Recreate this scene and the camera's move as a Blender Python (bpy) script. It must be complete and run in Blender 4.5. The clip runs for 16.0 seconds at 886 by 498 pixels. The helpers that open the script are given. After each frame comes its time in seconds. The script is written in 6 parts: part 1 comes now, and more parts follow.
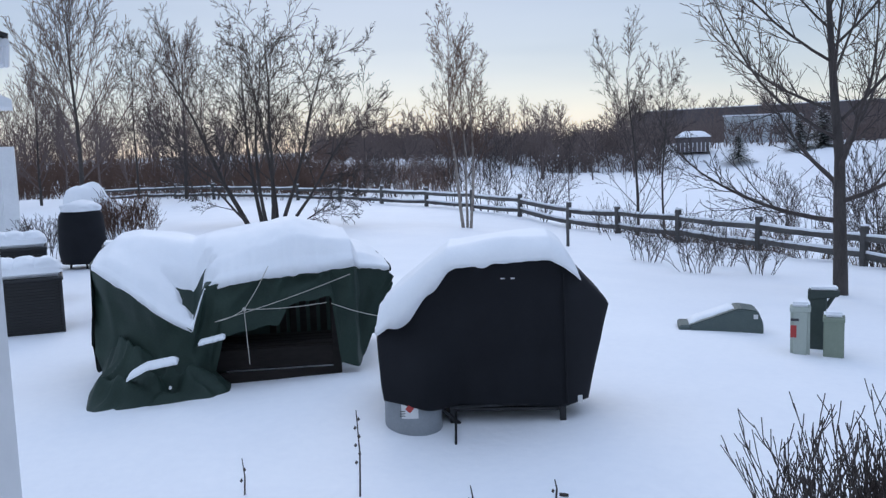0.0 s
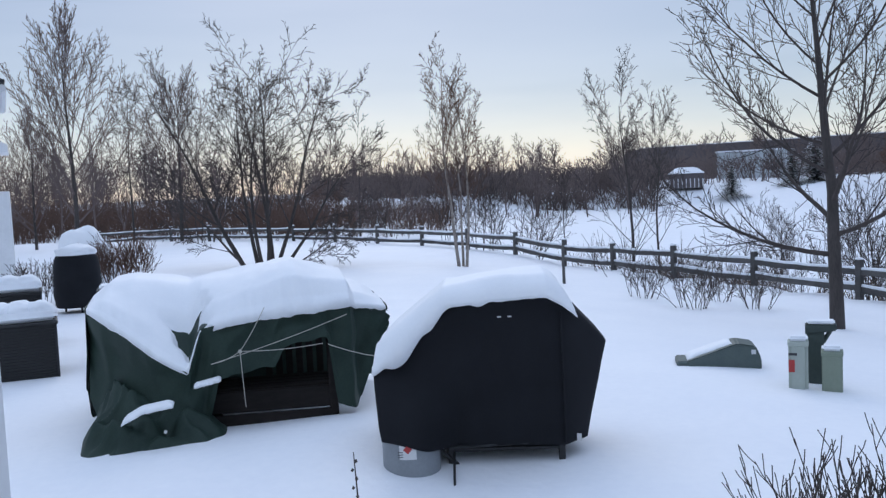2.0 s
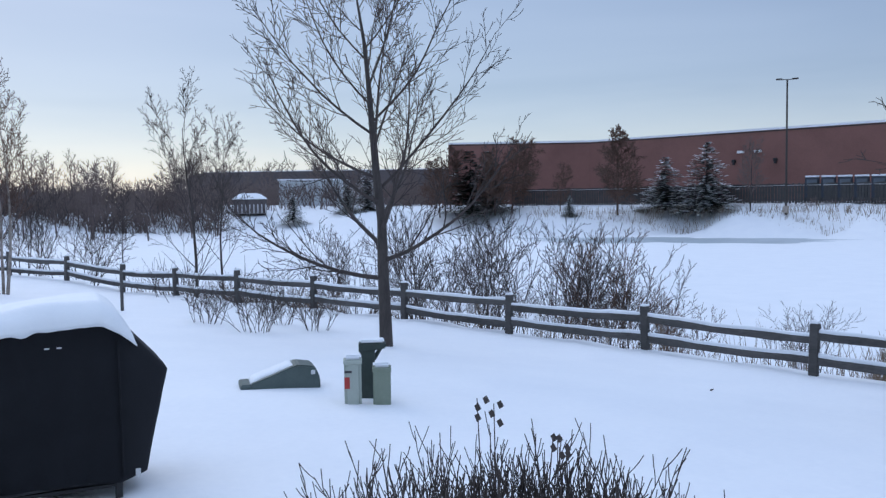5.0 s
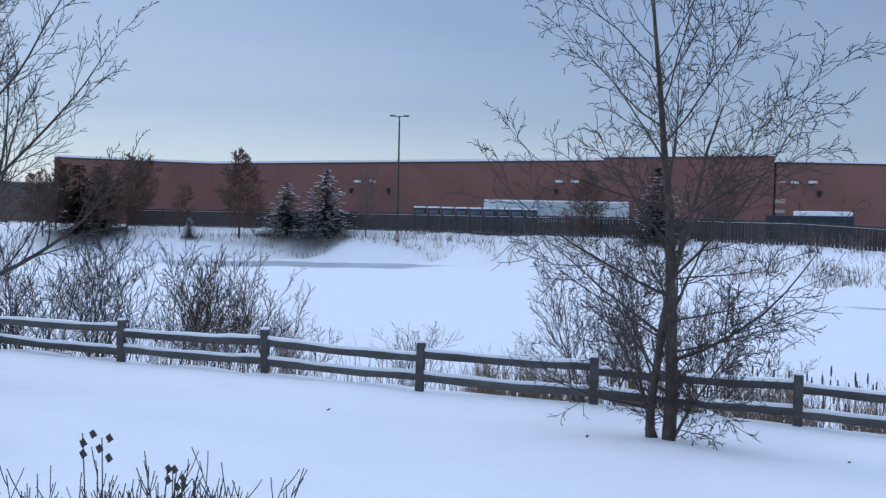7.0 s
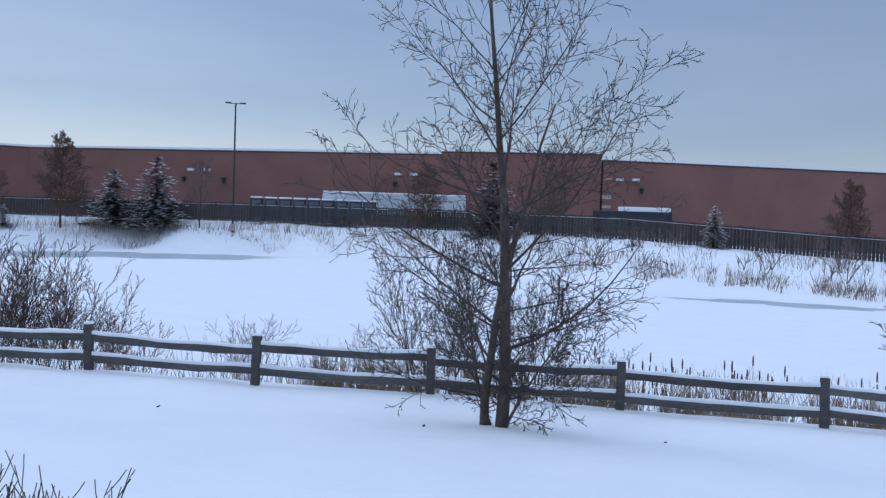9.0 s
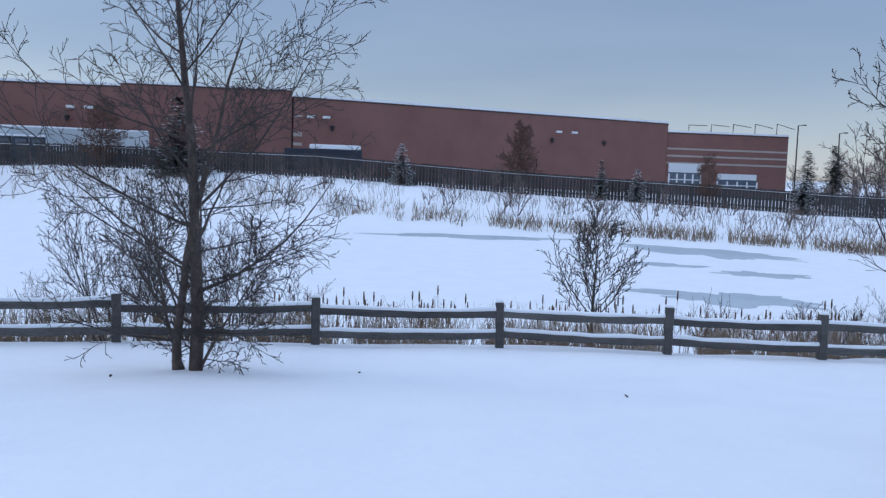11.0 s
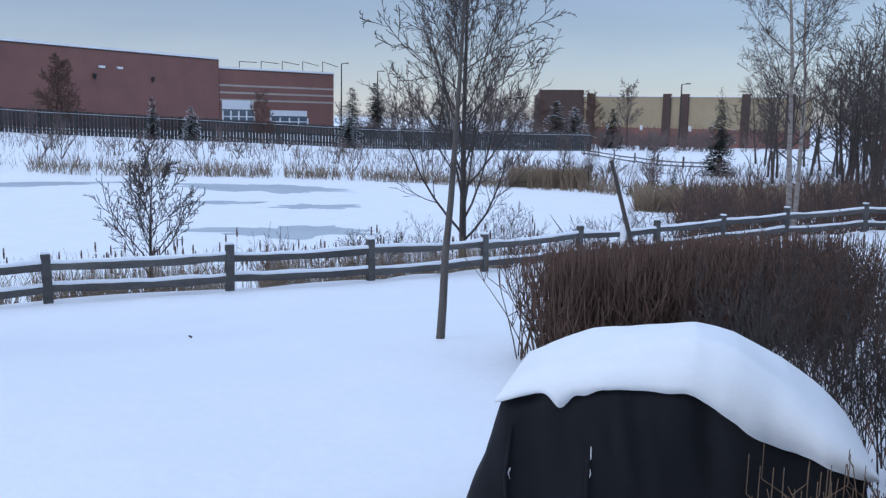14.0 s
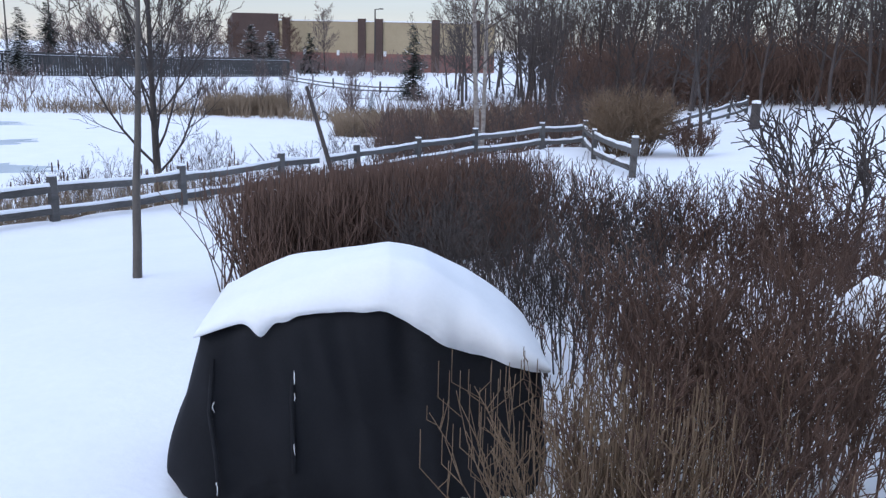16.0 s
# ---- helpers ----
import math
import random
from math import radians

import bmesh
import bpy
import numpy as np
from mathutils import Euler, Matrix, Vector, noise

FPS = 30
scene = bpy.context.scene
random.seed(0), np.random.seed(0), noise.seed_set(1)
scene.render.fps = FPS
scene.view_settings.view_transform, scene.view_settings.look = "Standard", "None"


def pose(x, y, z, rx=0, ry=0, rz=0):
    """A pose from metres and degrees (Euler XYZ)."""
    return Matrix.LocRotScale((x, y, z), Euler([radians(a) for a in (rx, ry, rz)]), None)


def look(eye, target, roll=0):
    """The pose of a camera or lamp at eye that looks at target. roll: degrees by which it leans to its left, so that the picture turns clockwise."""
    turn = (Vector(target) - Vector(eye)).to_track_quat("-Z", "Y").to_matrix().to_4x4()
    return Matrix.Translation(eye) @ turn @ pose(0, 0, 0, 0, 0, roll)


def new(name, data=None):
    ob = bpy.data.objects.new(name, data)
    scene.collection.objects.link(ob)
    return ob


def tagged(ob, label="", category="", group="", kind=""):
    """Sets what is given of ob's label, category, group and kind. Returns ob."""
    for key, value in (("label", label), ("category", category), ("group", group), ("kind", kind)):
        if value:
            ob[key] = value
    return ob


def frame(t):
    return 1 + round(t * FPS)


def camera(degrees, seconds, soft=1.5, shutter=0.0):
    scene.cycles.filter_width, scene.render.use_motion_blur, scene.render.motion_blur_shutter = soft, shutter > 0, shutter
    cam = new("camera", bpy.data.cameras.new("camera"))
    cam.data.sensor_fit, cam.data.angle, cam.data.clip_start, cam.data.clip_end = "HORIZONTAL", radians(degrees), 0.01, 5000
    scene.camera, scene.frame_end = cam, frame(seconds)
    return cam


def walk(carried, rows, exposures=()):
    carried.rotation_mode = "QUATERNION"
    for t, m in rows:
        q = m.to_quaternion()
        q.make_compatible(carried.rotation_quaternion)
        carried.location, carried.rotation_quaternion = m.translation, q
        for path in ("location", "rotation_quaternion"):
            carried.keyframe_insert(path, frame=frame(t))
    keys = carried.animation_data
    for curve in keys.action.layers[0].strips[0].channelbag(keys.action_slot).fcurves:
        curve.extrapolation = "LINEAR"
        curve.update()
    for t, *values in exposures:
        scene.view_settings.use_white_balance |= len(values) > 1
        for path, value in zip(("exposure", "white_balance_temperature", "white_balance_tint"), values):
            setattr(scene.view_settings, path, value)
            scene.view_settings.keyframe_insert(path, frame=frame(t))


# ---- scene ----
import collections

cam = camera(53.6, 16.0, soft=1.35)
# the walk: seconds, place, yaw, pitch and roll in degrees
PATH = [
    (0.0, -0.0, -0.0, 3.0, 0.02, -6.57, 1.91),
    (0.5, -0.0, -0.0, 3.0, 0.59, -5.81, 1.55),
    (1.0, -0.0, -0.0, 3.0, 0.49, -5.09, 1.19),
    (1.5, -0.0, -0.0, 3.0, 0.44, -4.46, 1.5),
    (2.0, -0.0, -0.0, 3.0, -0.35, -4.04, 2.63),
    (2.5, -0.0, -0.0, 3.0, -3.47, -4.22, 2.26),
    (3.0, -0.0, -0.0, 3.0, -6.78, -4.19, 1.18),
    (3.2, -0.0, -0.0, 3.0, -8.11, -3.89, 1.18),
    (5.3, -0.0, -0.0, 3.0, -32.96, -3.44, 0.19),
    (5.5, -0.0, -0.0, 3.0, -36.11, -3.6, -0.14),
    (6.0, -0.0, -0.0, 3.0, -42.47, -3.11, 0.11),
    (6.5, -0.0, -0.0, 3.0, -47.01, -2.01, -0.02),
    (7.0, -0.0, -0.0, 3.0, -52.75, -1.58, -1.22),
    (7.5, -0.0, -0.0, 3.0, -56.11, -1.93, -1.57),
    (8.0, -0.0, -0.0, 3.0, -58.0, -2.4, -2.08),
    (8.2, -0.0, -0.0, 3.0, -58.76, -2.53, -2.38),
    (10.3, -0.0, -0.0, 3.0, -74.87, -2.1, -0.37),
    (10.5, -0.0, -0.0, 3.0, -77.07, -2.86, -0.75),
    (11.0, -0.0, -0.0, 3.0, -83.27, -5.24, -1.87),
    (11.5, -0.008, -0.01, 3.0, -87.85, -6.0, -2.12),
    (12.0, -0.015, -0.021, 3.0, -93.38, -6.52, -1.89),
    (12.5, -0.023, -0.032, 3.0, -98.65, -7.23, -2.36),
    (13.0, -0.03, -0.042, 3.0, -102.84, -7.53, -2.52),
    (13.5, -0.038, -0.052, 3.0, -106.73, -7.95, -1.9),
    (14.0, -0.045, -0.063, 3.0, -111.58, -8.53, -1.16),
    (14.5, -0.053, -0.074, 3.0, -116.32, -9.18, -1.31),
    (15.0, -0.06, -0.084, 3.0, -121.63, -10.21, -1.42),
    (15.5, -0.068, -0.094, 3.0, -127.83, -11.41, -1.69),
    (16.0, -0.075, -0.105, 3.0, -130.97, -12.85, -1.35),
]
EXPOSURES = [(0.0, -0.36, 6480, 10), (3.0, -0.36, 6450, 10), (6.0, -0.35, 6130, 9), (12.5, -0.36, 6080, 9), (14.5, -0.15, 6220, 10), (16.0, 0.08, 6480, 12)]
CLOUD = [(0.0, (0.60, 0.61, 0.66)), (0.08, (0.50, 0.54, 0.64)), (0.18, (0.33, 0.39, 0.54)), (0.36, (0.28, 0.35, 0.51)), (0.6, (0.80, 0.95, 1.25)), (1.0, (1.22, 1.45, 1.85))]
GLOW = [(0.0, (0.78, 0.80, 0.84)), (0.35, (0.86, 0.88, 0.92)), (0.8, (1.02, 0.99, 0.98)), (1.0, (1.17, 1.07, 1.03))]
CLOUD_STRENGTH = 0.95
SUN_POWER = 0.6
# bare ice: bearing, range, length across, depth, seed, turn
ICE_PATCHES = [(41.5, 92, 30, 12, 1), (85, 57.5, 12, 3.5, 2), (100.3, 53.5, 10, 5, 3, -25), (97.5, 44.7, 4, 1.6, 4), (103.4, 42.8, 3.4, 2.2, 5), (101.4, 33.6, 6, 3.4, 6)]
# wild shrubs beyond the fence: bearing, range, scale, kind
BEYOND = [(17.5, 25, 0.9, 0), (15, 27, 0.8, 3), (19.5, 24, 0.9, 4), (22.5, 22, 1.1, 0), (26.5, 21.5, 1.25, 1), (29, 20.5, 1.3, 2), (31.5, 20, 1.2, 1), (35.0, 18.8, 1.25, 0), (38.8, 18.3, 1.25, 3), (40.5, 18, 1.0, 0), (43.5, 17.6, 0.8, 4),
          (51, 16.4, 0.62, 1), (55.5, 16.6, 0.55, 3), (63, 14.6, 0.85, 2), (66, 15.5, 0.9, 0), (70, 15, 0.8, 1), (73, 15.5, 0.6, 4), (59.5, 15.6, 0.5, 2), (101, 17.5, 0.6, 3), (106.5, 18, 0.6, 1), (109.5, 18.5, 0.65, 0),
          (115.5, 20, 0.7, 2), (118, 21, 0.7, 4), (122, 23, 0.75, 0), (124.5, 24.5, 0.8, 1), (128, 26, 0.9, 2), (131, 27.5, 1.0, 0), (135, 29, 1.1, 1), (138.5, 30, 1.2, 2), (142, 32, 1.3, 0),
          (-3, 40, 1.2, 0), (1, 36, 1.2, 1), (3, 34, 1.2, 2), (5.5, 33, 1.3, 0), (-7, 42, 1.3, 3), (-11, 46, 1.5, 4), (-15, 44, 1.6, 0)]

def eye(x, y, z, yaw, pitch, roll):
    return pose(x, y, z, 90 + pitch, 0, yaw) @ pose(0, 0, 0, 0, 0, -roll)


walk(cam, [(r[0], eye(*r[1:])) for r in PATH], EXPOSURES)

# ---------------------------------------------------------------- world and light
world = bpy.data.worlds.new("winter_sky")
scene.world = world
world.use_nodes = True
wn, wl = world.node_tree.nodes, world.node_tree.links
wn.clear()
SUN_AZ, SUN_EL = -4.0, 28.0


def node(tree, kind, **values):
    n = tree.nodes.new(kind)
    for key, value in values.items():
        n.inputs[key.replace("_", " ")].default_value = value
    return n


def ramp(tree, stops):
    n = tree.nodes.new("ShaderNodeValToRGB")
    e = n.color_ramp.elements
    while len(e) < len(stops):
        e.new(0.5)
    for k, (pos, col) in zip(e, stops):
        k.position, k.color = pos, (*col, 1)
    return n


wt = world.node_tree
w_out = wt.nodes.new("ShaderNodeOutputWorld")
w_sky = wt.nodes.new("ShaderNodeTexSky")
w_sky.sky_type, w_sky.sun_disc = "NISHITA", False
w_sky.dust_density = 0.2
w_sky.sun_elevation, w_sky.sun_rotation = radians(SUN_EL), radians(SUN_AZ)
w_bg = node(wt, "ShaderNodeBackground", Strength=0.05)
wl.new(w_sky.outputs["Color"], w_bg.inputs["Color"])
# the cloud deck: grey-blue overhead, brighter low down and towards the hidden sun
w_co = wt.nodes.new("ShaderNodeTexCoord")
w_sep = wt.nodes.new("ShaderNodeSeparateXYZ")
wl.new(w_co.outputs["Generated"], w_sep.inputs[0])
w_noise = node(wt, "ShaderNodeTexNoise", Scale=2.2, Detail=5.0, Roughness=0.55)
w_map = node(wt, "ShaderNodeMapping", Scale=(1, 1, 4))
wl.new(w_co.outputs["Generated"], w_map.inputs["Vector"])
wl.new(w_map.outputs[0], w_noise.inputs["Vector"])
w_add = wt.nodes.new("ShaderNodeMath")
w_add.operation = "MULTIPLY_ADD"
w_add.inputs[1].default_value = 0.14
wl.new(w_noise.outputs["Fac"], w_add.inputs[0])
wl.new(w_sep.outputs["Z"], w_add.inputs[2])
w_ramp = ramp(wt, CLOUD)
wl.new(w_add.outputs[0], w_ramp.inputs["Fac"])
w_dot = wt.nodes.new("ShaderNodeVectorMath")
w_dot.operation = "DOT_PRODUCT"
w_dot.inputs[1].default_value = (math.sin(radians(SUN_AZ)), math.cos(radians(SUN_AZ)), 0.06)
wl.new(w_co.outputs["Generated"], w_dot.inputs[0])
w_glow = ramp(wt, GLOW)
wl.new(w_dot.outputs["Value"], w_glow.inputs["Fac"])
w_mul = wt.nodes.new("ShaderNodeMix")
w_mul.data_type, w_mul.blend_type = "RGBA", "MULTIPLY"
w_mul.inputs[0].default_value = 1.0
wl.new(w_ramp.outputs["Color"], w_mul.inputs[6])
wl.new(w_glow.outputs["Color"], w_mul.inputs[7])
w_soft = node(wt, "ShaderNodeTexNoise", Scale=1.6, Detail=4.0, Roughness=0.5, Distortion=0.4)
w_bands = node(wt, "ShaderNodeMapping", Scale=(1.0, 1.0, 7.0), Location=(3.1, 0.7, 0.0))
wl.new(w_co.outputs["Generated"], w_bands.inputs["Vector"])
wl.new(w_bands.outputs[0], w_soft.inputs["Vector"])
w_tone = ramp(wt, [(0.3, (0.86, 0.88, 0.91)), (0.5, (1.0, 1.0, 1.0)), (0.7, (1.12, 1.10, 1.07))])
wl.new(w_soft.outputs["Fac"], w_tone.inputs["Fac"])
w_deck = wt.nodes.new("ShaderNodeMix")
w_deck.data_type, w_deck.blend_type = "RGBA", "MULTIPLY"
w_deck.inputs[0].default_value = 1.0
wl.new(w_mul.outputs[2], w_deck.inputs[6])
wl.new(w_tone.outputs["Color"], w_deck.inputs[7])
w_cloud = node(wt, "ShaderNodeBackground", Strength=CLOUD_STRENGTH)
wl.new(w_deck.outputs[2], w_cloud.inputs["Color"])
w_sum = wt.nodes.new("ShaderNodeAddShader")
wl.new(w_bg.outputs[0], w_sum.inputs[0])
wl.new(w_cloud.outputs[0], w_sum.inputs[1])
wl.new(w_sum.outputs[0], w_out.inputs["Surface"])

sun = new("sun", bpy.data.lights.new("sun", "SUN"))
sun.data.energy, sun.data.angle, sun.data.color = SUN_POWER, radians(30), (1.0, 0.93, 0.85)
sun.matrix_world = look((0, 0, 0), (-math.sin(radians(SUN_AZ)), -math.cos(radians(SUN_AZ)), -math.tan(radians(28))))

# ---------------------------------------------------------------- materials


def material(name, stops, scale=3.0, rough=0.7, bump=0.2, detail=6.0, stretch=(1, 1, 1), metal=0.0, vary=0.0, fine=None, coords="Object", distance=0.02, shine=0.5):
    """Noise-driven colour at two scales, with relief."""
    m = bpy.data.materials.new(name)
    m.use_nodes = True
    t = m.node_tree
    b = t.nodes["Principled BSDF"]
    b.inputs["Roughness"].default_value, b.inputs["Metallic"].default_value, b.inputs["Specular IOR Level"].default_value = rough, metal, shine
    co = t.nodes.new("ShaderNodeTexCoord")
    mp = node(t, "ShaderNodeMapping", Scale=stretch)
    t.links.new(co.outputs[coords], mp.inputs["Vector"])
    n1 = node(t, "ShaderNodeTexNoise", Scale=scale, Detail=detail, Roughness=0.6)
    n2 = node(t, "ShaderNodeTexNoise", Scale=fine or scale * 9, Detail=4.0, Roughness=0.6)
    mix = t.nodes.new("ShaderNodeMath")
    mix.operation = "MULTIPLY_ADD"
    mix.inputs[1].default_value = 0.4
    t.links.new(mp.outputs[0], n1.inputs["Vector"])
    t.links.new(mp.outputs[0], n2.inputs["Vector"])
    t.links.new(n2.outputs["Fac"], mix.inputs[0])
    sc = t.nodes.new("ShaderNodeMath")
    sc.operation = "MULTIPLY"
    sc.inputs[1].default_value = 0.6
    t.links.new(n1.outputs["Fac"], sc.inputs[0])
    t.links.new(sc.outputs[0], mix.inputs[2])
    r = ramp(t, stops)
    t.links.new(mix.outputs[0], r.inputs["Fac"])
    col = r.outputs["Color"]
    if vary:
        info = t.nodes.new("ShaderNodeObjectInfo")
        hsv = t.nodes.new("ShaderNodeHueSaturation")
        mr = node(t, "ShaderNodeMapRange", To_Min=1 - vary, To_Max=1 + vary)
        t.links.new(info.outputs["Random"], mr.inputs["Value"])
        t.links.new(mr.outputs[0], hsv.inputs["Value"])
        t.links.new(col, hsv.inputs["Color"])
        col = hsv.outputs["Color"]
    t.links.new(col, b.inputs["Base Color"])
    if bump:
        bp = node(t, "ShaderNodeBump", Strength=bump, Distance=distance)
        t.links.new(mix.outputs[0], bp.inputs["Height"])
        t.links.new(bp.outputs["Normal"], b.inputs["Normal"])
    return m


def grey(v):
    return (v, v, v)


SNOW = material("snow", [(0.3, (0.80, 0.82, 0.86)), (0.7, (0.88, 0.89, 0.91))], scale=0.8, rough=0.65, bump=0.35, fine=14.0, distance=0.03)
SNOWCAP = material("settled_snow", [(0.3, (0.82, 0.84, 0.87)), (0.7, (0.89, 0.90, 0.92))], scale=5.0, rough=0.65, bump=0.3, fine=60.0, distance=0.01)
ICE = material("grey_ice", [(0.3, (0.36, 0.42, 0.46)), (0.7, (0.52, 0.58, 0.62))], scale=0.3, rough=0.35, bump=0.05)
BARK = material("bark", [(0.3, (0.034, 0.028, 0.026)), (0.7, (0.095, 0.080, 0.073))], scale=6.0, rough=0.9, bump=0.6, stretch=(1, 1, 0.25))
BARK_RED = material("reddish_bark", [(0.3, (0.045, 0.026, 0.020)), (0.7, (0.11, 0.07, 0.055))], scale=6.0, rough=0.9, bump=0.5, stretch=(1, 1, 0.3))
BARK_PALE = material("birch_bark", [(0.35, (0.09, 0.07, 0.06)), (0.5, (0.28, 0.24, 0.21)), (0.7, (0.42, 0.38, 0.34))], scale=5.0, rough=0.85, bump=0.5, stretch=(1, 1, 2.5))
BARK_RIVER = material("river_birch_bark", [(0.35, (0.035, 0.026, 0.022)), (0.6, (0.12, 0.09, 0.075)), (0.75, (0.24, 0.18, 0.15))], scale=9.0, rough=0.9, bump=0.7, stretch=(1, 1, 0.6))
TWIG = material("dark_twig", [(0.3, (0.034, 0.027, 0.025)), (0.7, (0.090, 0.072, 0.066))], scale=2.0, rough=0.9, bump=0.0)
TWIG_RED = material("red_brown_twig", [(0.3, (0.062, 0.036, 0.027)), (0.7, (0.165, 0.095, 0.068))], scale=2.0, rough=0.9, bump=0.0)
# twigs further off: distance haze put into the colour as a paler brown
TWIG_HAZE = material("hazed_far_twig", [(0.3, (0.11, 0.082, 0.076)), (0.7, (0.19, 0.145, 0.132))], scale=0.4, rough=0.95, bump=0.0)
TWIG_TAN = material("tan_twig", [(0.3, (0.10, 0.065, 0.04)), (0.7, (0.22, 0.15, 0.095))], scale=2.0, rough=0.9, bump=0.0)
BARK_SMOOTH = material("smooth_grey_bark", [(0.3, (0.07, 0.06, 0.053)), (0.7, (0.15, 0.13, 0.115))], scale=8.0, rough=0.85, bump=0.3, stretch=(1, 1, 0.3))
REED = material("dry_reed", [(0.3, (0.14, 0.095, 0.06)), (0.7, (0.32, 0.24, 0.165))], scale=1.5, rough=0.9, bump=0.0)
RAIL = material("weathered_rail", [(0.3, (0.045, 0.043, 0.043)), (0.7, (0.13, 0.122, 0.115))], scale=4.0, rough=0.9, bump=0.6, stretch=(0.3, 0.3, 1), vary=0.2)
BOARD = material("grey_board", [(0.3, (0.035, 0.034, 0.034)), (0.7, (0.075, 0.072, 0.070))], scale=2.0, rough=0.9, bump=0.3, vary=0.3)
BRICK = material("red_brick_wall", [(0.3, (0.185, 0.088, 0.074)), (0.7, (0.265, 0.128, 0.107))], scale=0.25, rough=0.9, bump=0.2, fine=6.0)
NEEDLE = material("spruce_needles", [(0.3, (0.025, 0.036, 0.030)), (0.7, (0.065, 0.080, 0.064))], scale=3.0, rough=0.9, bump=0.3)
COVER = material("black_cover_cloth", [(0.3, (0.007, 0.0075, 0.010)), (0.7, (0.014, 0.015, 0.019))], scale=3.0, rough=0.8, bump=0.35, fine=140.0, distance=0.004, shine=0.22)
TARP = material("green_tarp", [(0.3, (0.010, 0.024, 0.019)), (0.7, (0.029, 0.052, 0.040))], scale=3.0, rough=0.6, shine=0.3, bump=0.3, fine=90.0, distance=0.004)
WHITE = material("white_paint", [(0.3, (0.66, 0.67, 0.68)), (0.7, (0.78, 0.79, 0.80))], scale=2.0, rough=0.5, bump=0.08)
SIDING = material("pale_siding", [(0.3, (0.52, 0.52, 0.46)), (0.7, (0.60, 0.60, 0.54))], scale=2.0, rough=0.6, bump=0.08)

# ---------------------------------------------------------------- mesh helpers


def mesh_of(name, verts, faces, mat, smooth=False):
    me = bpy.data.meshes.new(name)
    me.from_pydata([tuple(v) for v in verts], [], faces)
    me.update()
    if smooth:
        me.polygons.foreach_set("use_smooth", [True] * len(me.polygons))
    for m in (mat if isinstance(mat, (list, tuple)) else [mat]):
        me.materials.append(m)
    return me


def put(name, me, parent=None, m=None, label=""):
    ob = new(name, me)
    if parent is not None:
        ob.parent = parent
    if m is not None:
        ob.matrix_basis = m
    if label:
        tagged(ob, label)
    return ob


def thing(name, x, y, z, label, category, group="", kind="", turn=0.0):
    ob = new(name)
    ob.empty_display_size = 0.1
    ob.matrix_basis = pose(x, y, z, 0, 0, turn)
    return tagged(ob, label, category, group, kind)


def part(name, bm, mat, parent, label="", smooth=False):
    me = bpy.data.meshes.new(name)
    bm.to_mesh(me)
    bm.free()
    for m in (mat if isinstance(mat, (list, tuple)) else [mat]):
        me.materials.append(m)
    if smooth:
        me.polygons.foreach_set("use_smooth", [True] * len(me.polygons))
    return put(name, me, parent, None, label)


def box(sx, sy, sz, at=(0, 0, 0), bevel=0.0, turn=None, seg=1):
    """A bevelled box standing on z = at.z, centred in x and y."""
    bm = bmesh.new()
    bmesh.ops.create_cube(bm, size=1.0)
    bmesh.ops.scale(bm, vec=(sx, sy, sz), verts=bm.verts)
    if bevel:
        bmesh.ops.bevel(bm, geom=bm.edges[:], offset=bevel, segments=seg, affect="EDGES", clamp_overlap=True)
    bmesh.ops.translate(bm, vec=(0, 0, sz / 2), verts=bm.verts)
    if turn is not None:
        bmesh.ops.transform(bm, matrix=turn, verts=bm.verts)
    bmesh.ops.translate(bm, vec=at, verts=bm.verts)
    return bm


def join(*bms):
    out = bms[0]
    for b in bms[1:]:
        me = bpy.data.meshes.new("tmp")
        b.to_mesh(me)
        out.from_mesh(me)
        bpy.data.meshes.remove(me)
        b.free()
    return out


def rod(a, b, r, sides=6, r2=None):
    a, b = Vector(a), Vector(b)
    bm = bmesh.new()
    bmesh.ops.create_cone(bm, cap_ends=True, segments=sides, radius1=r, radius2=r if r2 is None else r2, depth=(b - a).length)
    q = (b - a).to_track_quat("Z", "Y").to_matrix().to_4x4()
    bmesh.ops.transform(bm, matrix=Matrix.Translation((a + b) / 2) @ q, verts=bm.verts)
    return bm


